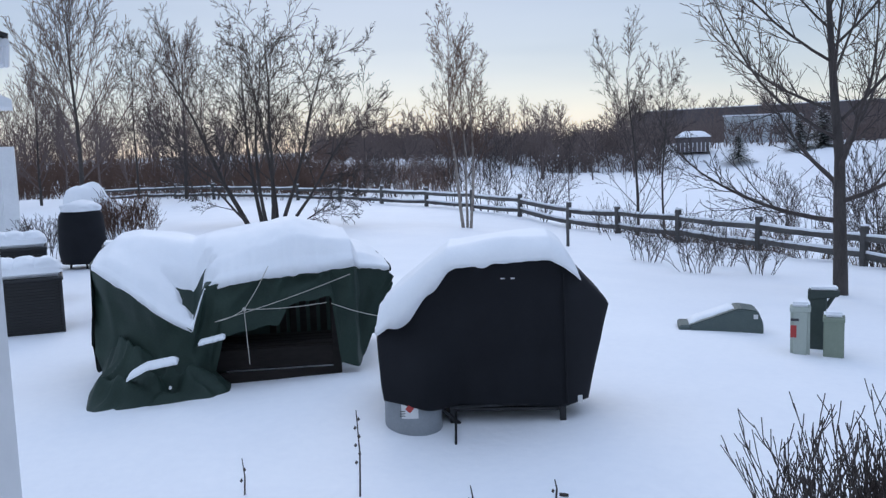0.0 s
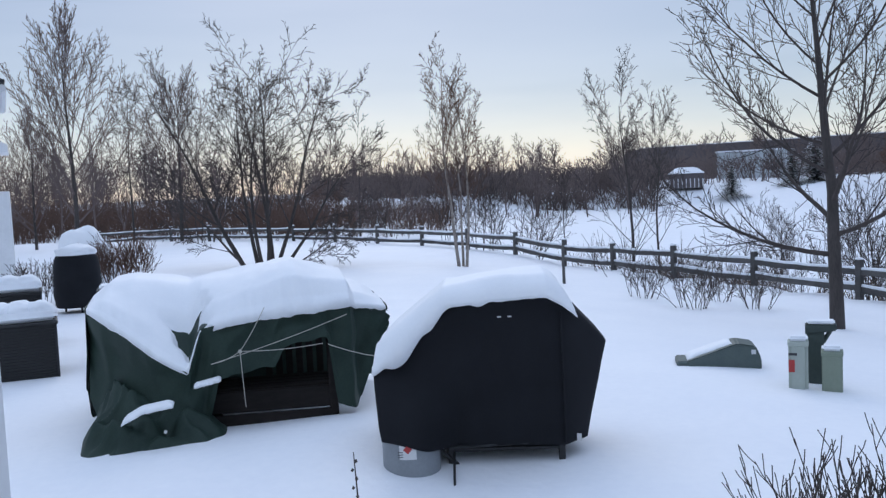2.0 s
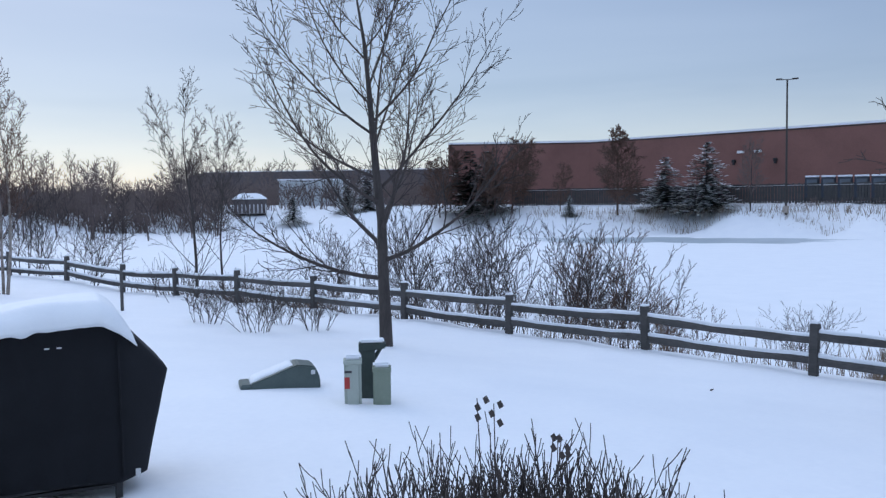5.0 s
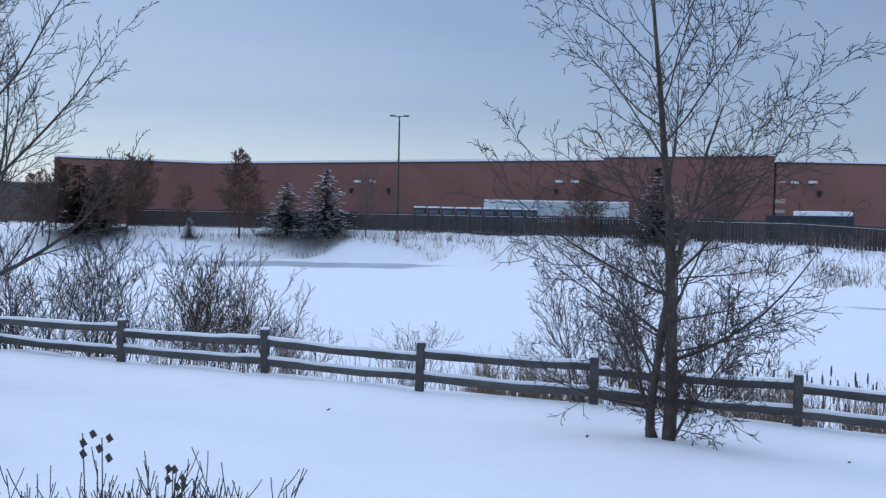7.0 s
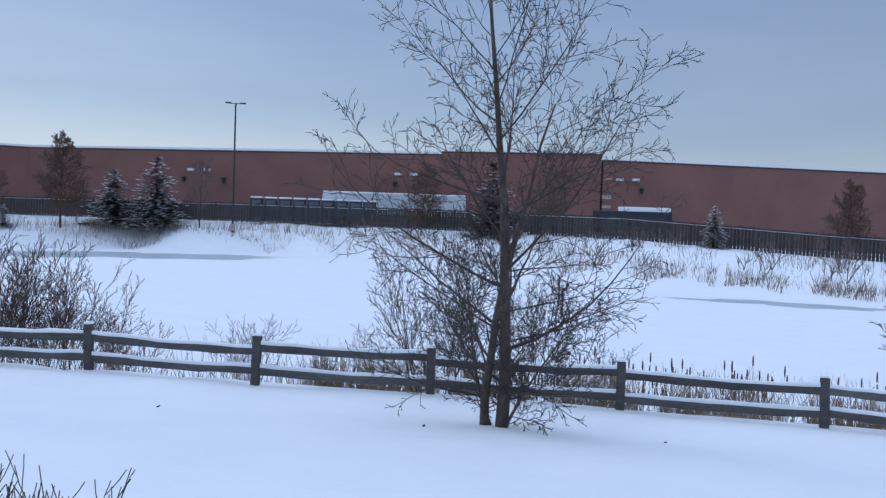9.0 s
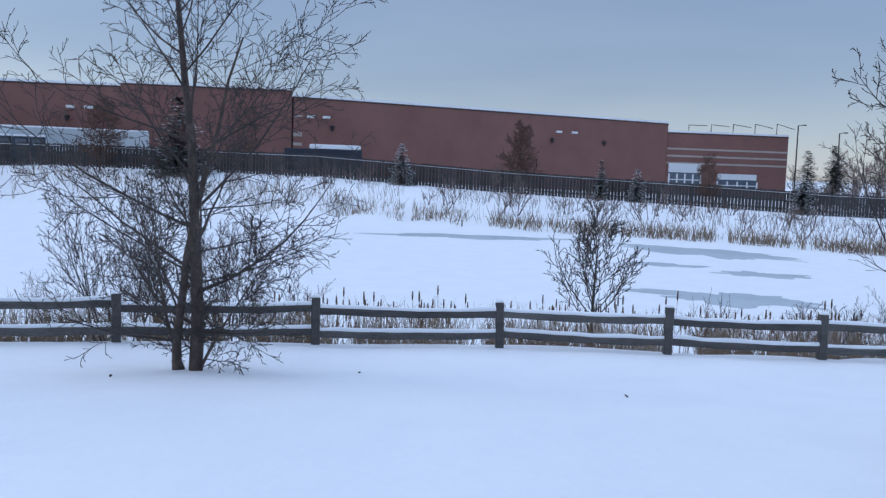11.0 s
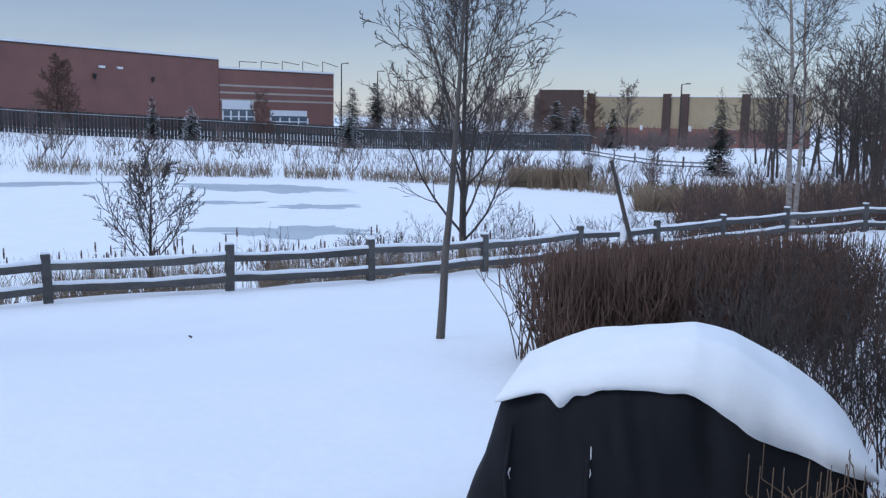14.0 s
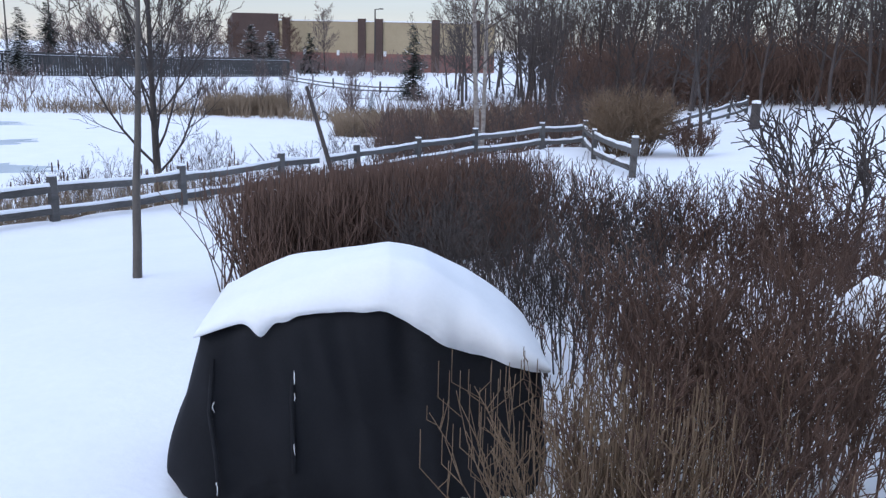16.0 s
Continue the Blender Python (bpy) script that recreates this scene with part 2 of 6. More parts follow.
class Soup:
    """Vertices and faces of many thin tapered tubes, drawn up in batches."""

    def __init__(self):
        self.v, self.f, self.n, self.tubes = [], [], 0, collections.defaultdict(list)

    def tube(self, pts, radii, sides):
        self.tubes[(len(pts), sides)].append((np.asarray(pts, float), np.asarray(radii, float)))

    def quad(self, pts):
        self.v.append(np.asarray(pts, float))
        self.f.append(tuple(range(self.n, self.n + len(pts))))
        self.n += len(pts)

    def mesh(self, name, mat, smooth=True):
        verts, loops, sizes, n = list(self.v), [np.array([i for f in self.f for i in f], int)], [np.array([len(f) for f in self.f], int)], self.n
        for (k, sides), items in self.tubes.items():
            p, r = np.array([i[0] for i in items]), np.array([i[1] for i in items])
            m = len(items)
            d = np.gradient(p, axis=1)
            d /= np.linalg.norm(d, axis=2)[..., None] + 1e-9
            ref = np.where(np.abs(d[:, :1] @ np.array([0.31, 0.77, 0.55]))[..., None] < 0.9, np.array([0.31, 0.77, 0.55]), np.array([1.0, 0, 0]))
            a = np.cross(d, np.broadcast_to(ref, d.shape))
            a /= np.linalg.norm(a, axis=2)[..., None] + 1e-9
            b = np.cross(d, a)
            ang = np.arange(sides) * 2 * np.pi / sides
            ring = p[:, :, None] + r[:, :, None, None] * (a[:, :, None] * np.cos(ang)[:, None] + b[:, :, None] * np.sin(ang)[:, None])
            verts.append(ring.reshape(-1, 3))
            t, i, j = np.meshgrid(np.arange(m), np.arange(k - 1), np.arange(sides), indexing="ij")
            j2 = (j + 1) % sides
            lo, hi = n + (t * k + i) * sides, n + (t * k + i + 1) * sides
            loops.append(np.stack([lo + j, lo + j2, hi + j2, hi + j], -1).ravel())
            sizes.append(np.full(m * (k - 1) * sides, 4))
            loops.append((n + (np.arange(m)[:, None] * k + k - 1) * sides + np.arange(sides)).ravel())
            sizes.append(np.full(m, sides))
            n += m * k * sides
        co, loop, size = np.concatenate(verts), np.concatenate(loops), np.concatenate(sizes)
        me = bpy.data.meshes.new(name)
        me.vertices.add(len(co))
        me.vertices.foreach_set("co", co.ravel())
        me.loops.add(len(loop))
        me.loops.foreach_set("vertex_index", loop)
        me.polygons.add(len(size))
        me.polygons.foreach_set("loop_start", np.concatenate([[0], np.cumsum(size)[:-1]]))
        me.update(calc_edges=True)
        me.polygons.foreach_set("use_smooth", [smooth] * len(size))
        me.materials.append(mat)
        return me


def unit(v):
    return v / (np.linalg.norm(v) + 1e-9)


def grow(rng, soup, p, d, length, r, level, P):
    """One branch and, along it, its children. soup: a list of soups, one a level."""
    n = P["seg"][level]
    pts, radii = [p], [r]
    step = length / n
    for i in range(n):
        d = unit(d + rng.normal(0, P["wave"][level], 3) + np.array([0, 0, P["lift"][level]]))
        p = p + d * step
        pts.append(p)
        radii.append(max(r * (1 - (i + 1) / n * P["taper"][level]), P["thin"]))
    soup[min(level, 1)].tube(pts, radii, P["sides"][level])
    if level + 1 >= P["levels"]:
        return
    pts = np.array(pts)
    count = P["kids"][level]
    count = int(round(count * rng.uniform(0.8, 1.2)))
    spin = rng.uniform(0, 6.28)
    for i in range(count):
        s = P["from"][level] + (1 - P["from"][level]) * (i + rng.uniform(0.2, 0.8)) / max(count, 1)
        k = min(int(s * n), n - 1)
        q = pts[k] + (pts[k + 1] - pts[k]) * (s * n - k)
        t = unit(pts[k + 1] - pts[k])
        spin += 2.4 + rng.uniform(-0.5, 0.5)
        a = unit(np.cross(t, np.array([0.2, 0.5, 0.84])))
        b = np.cross(t, a)
        ang = radians(P["angle"][level] * (1 + P["open"] * (0.5 - s) * (level == 0)) + rng.uniform(-12, 12))
        nd = t * math.cos(ang) + (a * math.cos(spin) + b * math.sin(spin)) * math.sin(ang)
        ln = length * P["ratio"][level] * (1 - P["fade"][level] * s) * rng.uniform(0.75, 1.2)
        rr = np.interp(s * n, range(n + 1), radii) * P["thick"][level]
        grow(rng, soup, q, nd, ln, max(rr, P["thin"]), level + 1, P)


TREE = dict(levels=4, seg=(8, 6, 5, 3, 2), wave=(0.05, 0.10, 0.13, 0.16, 0.18), lift=(0.03, 0.05, 0.04, 0.03, 0.03), taper=(0.85, 0.85, 0.8, 0.7, 0.6), sides=(9, 6, 4, 3, 3), open=0.0,
            kids=(16, 9, 6, 3), angle=(48, 42, 40, 40), ratio=(0.62, 0.5, 0.5, 0.5), fade=(0.55, 0.5, 0.3, 0.3), thick=(0.5, 0.55, 0.6, 0.65), thin=0.004)
TREE["from"] = (0.22, 0.2, 0.15, 0.1)


def bare_tree(seed, height, radius, bark=None, twig=None, stems=((0, 0, 0, 0, 1),), **over):
    """A mesh for each stem and, last, the crown. stems: x, y at the foot, lean in degrees, heading of the lean, share of the height."""
    P = dict(TREE)
    P.update({("from" if k == "start" else k): v for k, v in over.items()})
    rng = np.random.default_rng(seed)
    trunks, crown = [], Soup()
    for sx, sy, lean, head, share in stems:
        d = np.array([math.sin(radians(lean)) * math.sin(radians(head)), math.sin(radians(lean)) * math.cos(radians(head)), math.cos(radians(lean))])
        trunks.append(Soup())
        grow(rng, [trunks[-1], crown], np.array([sx, sy, -0.15]), d, height * share, radius * share, 0, P)
    return [t.mesh("trunk", bark or BARK) for t in trunks] + [crown.mesh("crown", twig or TWIG)]


def plant(name, meshes, x, y, label, category="tree", group="", turn=0.0, scale=1.0):
    t = thing(name, x, y, ground(x, y), label, category, group, "", turn)
    t.scale = (scale, scale, scale)
    for me in meshes[:-1]:
        put("trunk", me, t)
    put("crown", meshes[-1], t)
    return t


# ---------------------------------------------------------------- the lie of the land
# by bearing (degrees from the first view, clockwise): range and level of the yard's edge, far shore, far fence and its level
LAND_AZ = [-60, -25, 0, 8, 15, 20, 26, 33, 41, 51, 63, 75, 87, 98, 107, 114, 121, 126, 133, 140, 150, 165, 180]
EDGE_R = [54, 54, 35.6, 27.6, 22.8, 20.9, 18.9, 17.2, 15.7, 14.3, 13.9, 13.9, 14.3, 14.6, 15.6, 17.2, 19.2, 20.8, 24.5, 26.9, 27, 30, 30]
EDGE_Z = [1.1, 0.9, 0.75, 0.5, 0.48, 0.47, 0.44, 0.37, 0.33, 0.30, 0.25, 0.16, 0.09, 0.07, 0.06, 0.0, -0.05, -0.02, 0.08, 0.25, 0.5, 1.0, 1.2]
POND_R = [70, 74, 110, 120, 120, 118, 115, 112, 109, 103, 88, 77, 65, 62, 60, 57, 55, 50, 44, 40, 38, 40, 40]
FAR_R = [100, 110, 150, 150, 145, 140, 130, 124, 118, 110, 98, 92, 92, 94, 97, 106, 116, 122, 130, 140, 140, 90, 90]
FAR_Z = [1.0, 1.5, 2.6, 2.6, 2.4, 2.2, 2.1, 2.1, 2.2, 2.3, 2.1, 1.85, 0.75, 0.1, -0.5, -0.8, -0.9, -0.9, -0.6, 0.0, 0.8, 1.2, 1.2]
POND_Z = -1.4
LOW_Z = [1.0, 0.6, -0.4, -0.9, -1.2, -1.4, -1.4, -1.4, -1.4, -1.4, -1.4, -1.4, -1.4, -1.4, -1.4, -1.4, -1.4, -1.4, -1.2, -0.6, 0.4, 1.0, 1.2]


def smooth01(s):
    s = min(max(s, 0.0), 1.0)
    return s * s * (3 - 2 * s)


# wind-blown drifts and hollows round the covered things: x, y, rise, spread
DRIFTS = [(-0.6, 6.15, 0.09, 0.5), (0.1, 6.3, 0.06, 0.4), (-1.6, 5.4, 0.05, 0.6), (0.9, 4.9, 0.05, 0.5), (0.2, 5.4, -0.04, 0.4), (-0.5, 4.1, 0.03, 0.4), (2.0, -1.2, -0.03, 0.4)]


def ground(x, y):
    r, az = math.hypot(x, y), math.degrees(math.atan2(x, y))
    if az < -90:
        return 1.19
    er, ez, pr, fr, fz, lz = (float(np.interp(az, LAND_AZ, tab)) for tab in (EDGE_R, EDGE_Z, POND_R, FAR_R, FAR_Z, LOW_Z))
    if az < -60:
        ez = 1.1
    roll = (0.06 * noise.noise((x * 0.25, y * 0.25, 0.0)) + 0.022 * noise.noise((x * 0.9, y * 0.9, 5.0))) * smooth01((r - 3) / 3)
    for bx, by, bh, bs in DRIFTS:
        roll += bh * math.exp(-((x - bx) ** 2 + (y - by) ** 2) / (2 * bs * bs))
    if r < er:
        return 1.19 + (ez - 1.19) * smooth01((r - 4) / (er - 4)) + roll
    if r < er + 4:
        return ez + (lz - ez) * smooth01((r - er) / 4) + roll * (1 - (r - er) / 4)
    if r < pr:
        return lz
    if r < fr:
        s = (r - pr) / (fr - pr)
        bank = lz + (fz - lz) * (0.55 * smooth01(s * 4) + 0.45 * s)
        return bank + 0.12 * noise.noise((x * 0.3, y * 0.3, 3.0)) * smooth01(s * 5) * (1 - s)
    return fz


def polar(az, r):
    return r * math.sin(radians(az)), r * math.cos(radians(az))

# ---------------------------------------------------------------- ground, pond ice
rng = np.random.default_rng(5)


def build_ground():
    az = [-180 + 6 * i for i in range(20)] + [-60 + 1.0 * i for i in range(240)]
    rad = [0.0] + [0.6 * 1.06 ** i for i in range(150)]
    rad = [r for r in rad if r < 2800] + [3000]
    verts = [(0, 0, ground(0, 0))]
    for r in rad[1:]:
        for a in az:
            x, y = polar(a, r)
            verts.append((x, y, ground(x, y)))
    n, faces = len(az), []
    for j in range(n):
        faces.append((0, 1 + (j + 1) % n, 1 + j))
    for i in range(len(rad) - 2):
        for j in range(n):
            a, b = 1 + i * n + j, 1 + i * n + (j + 1) % n
            faces.append((a, b, b + n, a + n))
    ob = new("ground", mesh_of("ground", verts, faces, SNOW, True))
    tagged(ob, "smooth untrodden snow over a sloping yard and banks", "snow ground", kind="structure")


build_ground()


def ice_patch(az, r, length, width, seed, turn=0.0):
    """A bare, wind-swept patch of grey ice on the pond."""
    g = np.random.default_rng(seed)
    x, y = polar(az, r)
    pts = []
    for i in range(64):
        a = i * 2 * math.pi / 64
        k = 1 + 0.7 * noise.noise((math.cos(a) * 2.2 + seed, math.sin(a) * 2.2, 1.7)) + 0.35 * noise.noise((math.cos(a) * 6 + seed, math.sin(a) * 6, 0))
        pts.append(Vector((length / 2 * math.cos(a) * k, width / 2 * math.sin(a) * k, 0)))
    bm = bmesh.new()
    low = [bm.verts.new(p) for p in pts]
    top = [bm.verts.new(p * 0.985 + Vector((0, 0, 0.012))) for p in pts]
    bm.faces.new(top)
    for i in range(64):
        bm.faces.new((low[i], low[(i + 1) % 64], top[(i + 1) % 64], top[i]))
    me = bpy.data.meshes.new("ice_patch")
    bm.to_mesh(me)
    bm.free()
    me.materials.append(ICE)
    ob = put("ice_patch", me, None, pose(x, y, POND_Z + 0.004, 0, 0, turn - az))
    tagged(ob, "bare grey ice patch on the snowy frozen pond", "ice", "ice patches", "structure")


for a in ICE_PATCHES:
    ice_patch(*a)

# ---------------------------------------------------------------- split-rail fence


def rail_fence(points, label, snow=True, seed=1, height=0.74):
    g = np.random.default_rng(seed)
    f = thing("split_rail_fence", points[0][0], points[0][1], 0, label, "fence", kind="structure")
    off = Vector((points[0][0], points[0][1], 0))
    bm = box(0.135, 0.125, height + 0.3, (0, 0, -0.3), 0.014)
    for v in bm.verts:
        v.co += Vector(noise.noise_vector(v.co * 6)) * 0.008
    post_me = bpy.data.meshes.new("post")
    bm.to_mesh(post_me)
    bm.free()
    post_me.materials.append(RAIL)
    cap_bm = box(0.145, 0.135, 0.035, (0, 0, 0), 0.016, seg=2)
    cap_me = bpy.data.meshes.new("snow_cap")
    cap_bm.to_mesh(cap_me)
    cap_bm.free()
    cap_me.materials.append(SNOWCAP)
    P3 = []
    for x, y in points:
        P3.append(Vector((x, y, ground(x, y))) - off)
    for i, p in enumerate(P3):
        q = P3[min(i + 1, len(P3) - 1)] - P3[max(i - 1, 0)]
        turn = math.degrees(math.atan2(q.y, q.x))
        m = Matrix.Translation(p) @ pose(0, 0, 0, g.normal(0, 1.3), g.normal(0, 1.3), turn)
        post = put("post", post_me, f, m @ Matrix.Diagonal((1, 1, g.uniform(0.97, 1.05), 1)))
        put("snow_cap", cap_me, post, Matrix.Translation((0, 0, height)), "thin cap of snow")
    for i in range(len(P3) - 1):
        for k, h in enumerate((0.55, 0.2)):
            a, b = P3[i] + Vector((0, 0, h + g.normal(0, 0.02))), P3[i + 1] + Vector((0, 0, h + g.normal(0, 0.02)))
            d = b - a
            n = 9
            vs, fs, sv, sf = [], [], [], []
            side = Vector((-d.y, d.x, 0)).normalized()
            seed2 = g.uniform(0, 50)
            for j in range(n + 1):
                s = j / n
                c = a + d * s + Vector((0, 0, -0.025 * math.sin(math.pi * s) + 0.012 * noise.noise((s * 5 + seed2, 0, 0))))
                w = 0.035 + 0.006 * noise.noise((s * 7, seed2, 0))
                hh = 0.062 + 0.016 * noise.noise((s * 6, seed2, 4))
                for sx, sz in ((-1, -1), (1, -1), (1.1, 0.2), (0.35, 1), (-0.5, 1), (-1, 0.3)):
                    vs.append(c + side * (w * sx) + Vector((0, 0, hh * sz)))
                t = max(0.0, 0.045 + 0.04 * noise.noise((s * 4 + seed2, 3, 0)))
                ww = w * (0.9 if t > 0.005 else 0.3)
                for sx, sz in ((-1, -0.012), (1, -0.012), (0.8, t * 0.8), (0, t), (-0.8, t * 0.8)):
                    sv.append(c + side * (ww * sx) + Vector((0, 0, hh + sz)))
            for j in range(n):
                for u in range(6):
                    fs.append((j * 6 + u, j * 6 + (u + 1) % 6, (j + 1) * 6 + (u + 1) % 6, (j + 1) * 6 + u))
                for u in range(5):
                    sf.append((j * 5 + u, j * 5 + (u + 1) % 5, (j + 1) * 5 + (u + 1) % 5, (j + 1) * 5 + u))
            rail = put("rail", mesh_of("rail", vs, fs, RAIL), f)
            if snow:
                put("snow_strip", mesh_of("snow_strip", sv, sf, SNOWCAP, True), rail, None, "ragged strip of snow")
    return f


FENCE = [(-19.0, 49.5), (-16.5, 48.0), (-14.0, 46.3), (-11.5, 44.4), (-9, 42.8), (-6.7, 41), (-4.5, 38.8), (-2.5, 36.6), (-0.6, 34.2), (1.1, 31.8), (2.6, 29.3)]
for az_, r_ in ((8.2, 27), (11.35, 24.7), (15.1, 22.8), (19.9, 20.9), (25.8, 18.9), (32.65, 17.2), (41.4, 15.7), (51.4, 14.3), (62.75, 13.9), (75.05, 13.9), (87.2, 14.3), (98, 14.6),
                (107.1, 15.6), (114.6, 17.2), (120.7, 19.2), (125.6, 20.9), (129.5, 22.7), (133.2, 24.4), (137.5, 26.0), (140.2, 26.9)):
    FENCE.append(polar(az_, r_))
rail_fence(FENCE, "weathered grey split-rail fence with snow along its rails")
rail_fence([polar(140.2, 26.3), polar(140.9, 22.6), polar(143.5, 17.2)], "short weathered split-rail fence running back from the corner", seed=4)

# ---------------------------------------------------------------- far board fence
FAR_FENCE = [polar(float(a), float(np.interp(a, LAND_AZ, FAR_R)) - 0.6) for a in np.linspace(33, 121, 45)]


def board_fence():
    f = thing("board_fence", *FAR_FENCE[0], 0, "long dark grey board fence across the pond with snowy tops", "fence", kind="structure")
    off = Vector((*FAR_FENCE[0], 0))
    g = np.random.default_rng(9)
    me = part_mesh(box(0.29, 0.025, 2.3, (0, 0, 0), 0.01), BOARD, "board")
    cap = Soup()
    rail = Soup()
    rest = Soup()
    near, far = [], []
    for (xa, ya), (xb, yb) in zip(FAR_FENCE, FAR_FENCE[1:]):
        ln = math.hypot(xb - xa, yb - ya)
        for s in np.arange(0, ln, 0.34):
            x, y = xa + (xb - xa) * s / ln, ya + (yb - ya) * s / ln
            item = (x, y, ground(x, y) - 0.05, math.degrees(math.atan2(yb - ya, xb - xa)), g.normal(0, 0.03))
            (near if -8 < y < 62 and len(near) < 290 else far).append(item)
        for h in (0.4, 1.2, 1.95):
            a, b = Vector((xa, ya, ground(xa, ya) + h)) - off, Vector((xb, yb, ground(xb, yb) + h)) - off
            rail.tube([a, b], [0.09, 0.09], 4)
        cap.tube([Vector((xa, ya, ground(xa, ya) + 2.02)) - off, Vector((xb, yb, ground(xb, yb) + 2.02)) - off], [0.04, 0.04], 4)
    for x, y, z, turn, dh in near:
        put("board", me, f, Matrix.Translation(Vector((x, y, z + dh)) - off) @ pose(0, 0, 0, 0, 0, turn))
    for x, y, z, turn, dh in far:
        c, s = math.cos(radians(turn)), math.sin(radians(turn))
        p = Vector((x, y, z + dh)) - off
        d, n = Vector((c, s, 0)) * 0.145, Vector((-s, c, 0)) * 0.012
        u = Vector((0, 0, 2.3))
        base = [p - d - n, p + d - n, p + d + n, p - d + n]
        k = rest.n
        rest.v.append(np.array([tuple(q) for q in base + [q + u for q in base]]))
        rest.f += [(k, k + 1, k + 5, k + 4), (k + 1, k + 2, k + 6, k + 5), (k + 2, k + 3, k + 7, k + 6), (k + 3, k, k + 4, k + 7), (k + 4, k + 5, k + 6, k + 7)]
        rest.n += 8
    put("far_boards", rest.mesh("far_boards", BOARD, False), f)
    put("rails", rail.mesh("rails", BOARD, False), f)
    put("snow_line", cap.mesh("snow_line", SNOWCAP, False), f)


def part_mesh(bm, mat, name):
    me = bpy.data.meshes.new(name)
    bm.to_mesh(me)
    bm.free()
    me.materials.append(mat)
    return me


board_fence()

# ---------------------------------------------------------------- big brick store across the pond


def prism(poly, z0, z1):
    bm = bmesh.new()
    lo = [bm.verts.new((x, y, z0)) for x, y in poly]
    hi = [bm.verts.new((x, y, z1)) for x, y in poly]
    n = len(poly)
    for i in range(n):
        bm.faces.new((lo[i], lo[(i + 1) % n], hi[(i + 1) % n], hi[i]))
    bm.faces.new(hi)
    bm.faces.new(lo[::-1])
    bmesh.ops.recalc_face_normals(bm, faces=bm.faces)
    return bm


def band(a, b, z, size, mat, parent, name, label="", proud=0.06):
    """A horizontal course along a wall from a to b."""
    d = Vector((b[0] - a[0], b[1] - a[1], 0))
    n = Vector((d.y, -d.x, 0)).normalized()
    if n.dot(Vector((-a[0], -a[1], 0))) < 0:
        n = -n
    poly = [(a[0] + n.x * proud, a[1] + n.y * proud), (b[0] + n.x * proud, b[1] + n.y * proud), (b[0] - n.x * 0.2, b[1] - n.y * 0.2), (a[0] - n.x * 0.2, a[1] - n.y * 0.2)]
    return part(name, prism(poly, z, z + size), mat, parent, label)


def along(a, b, s):
    return a[0] + (b[0] - a[0]) * s, a[1] + (b[1] - a[1]) * s


def at_bearing(a, b, az):
    """Where the line from a to b is met by a bearing from the yard."""
    c, q = math.cos(radians(az)), math.sin(radians(az))
    fa, fb = a[0] * c - a[1] * q, b[0] * c - b[1] * q
    return along(a, b, fa / (fa - fb))


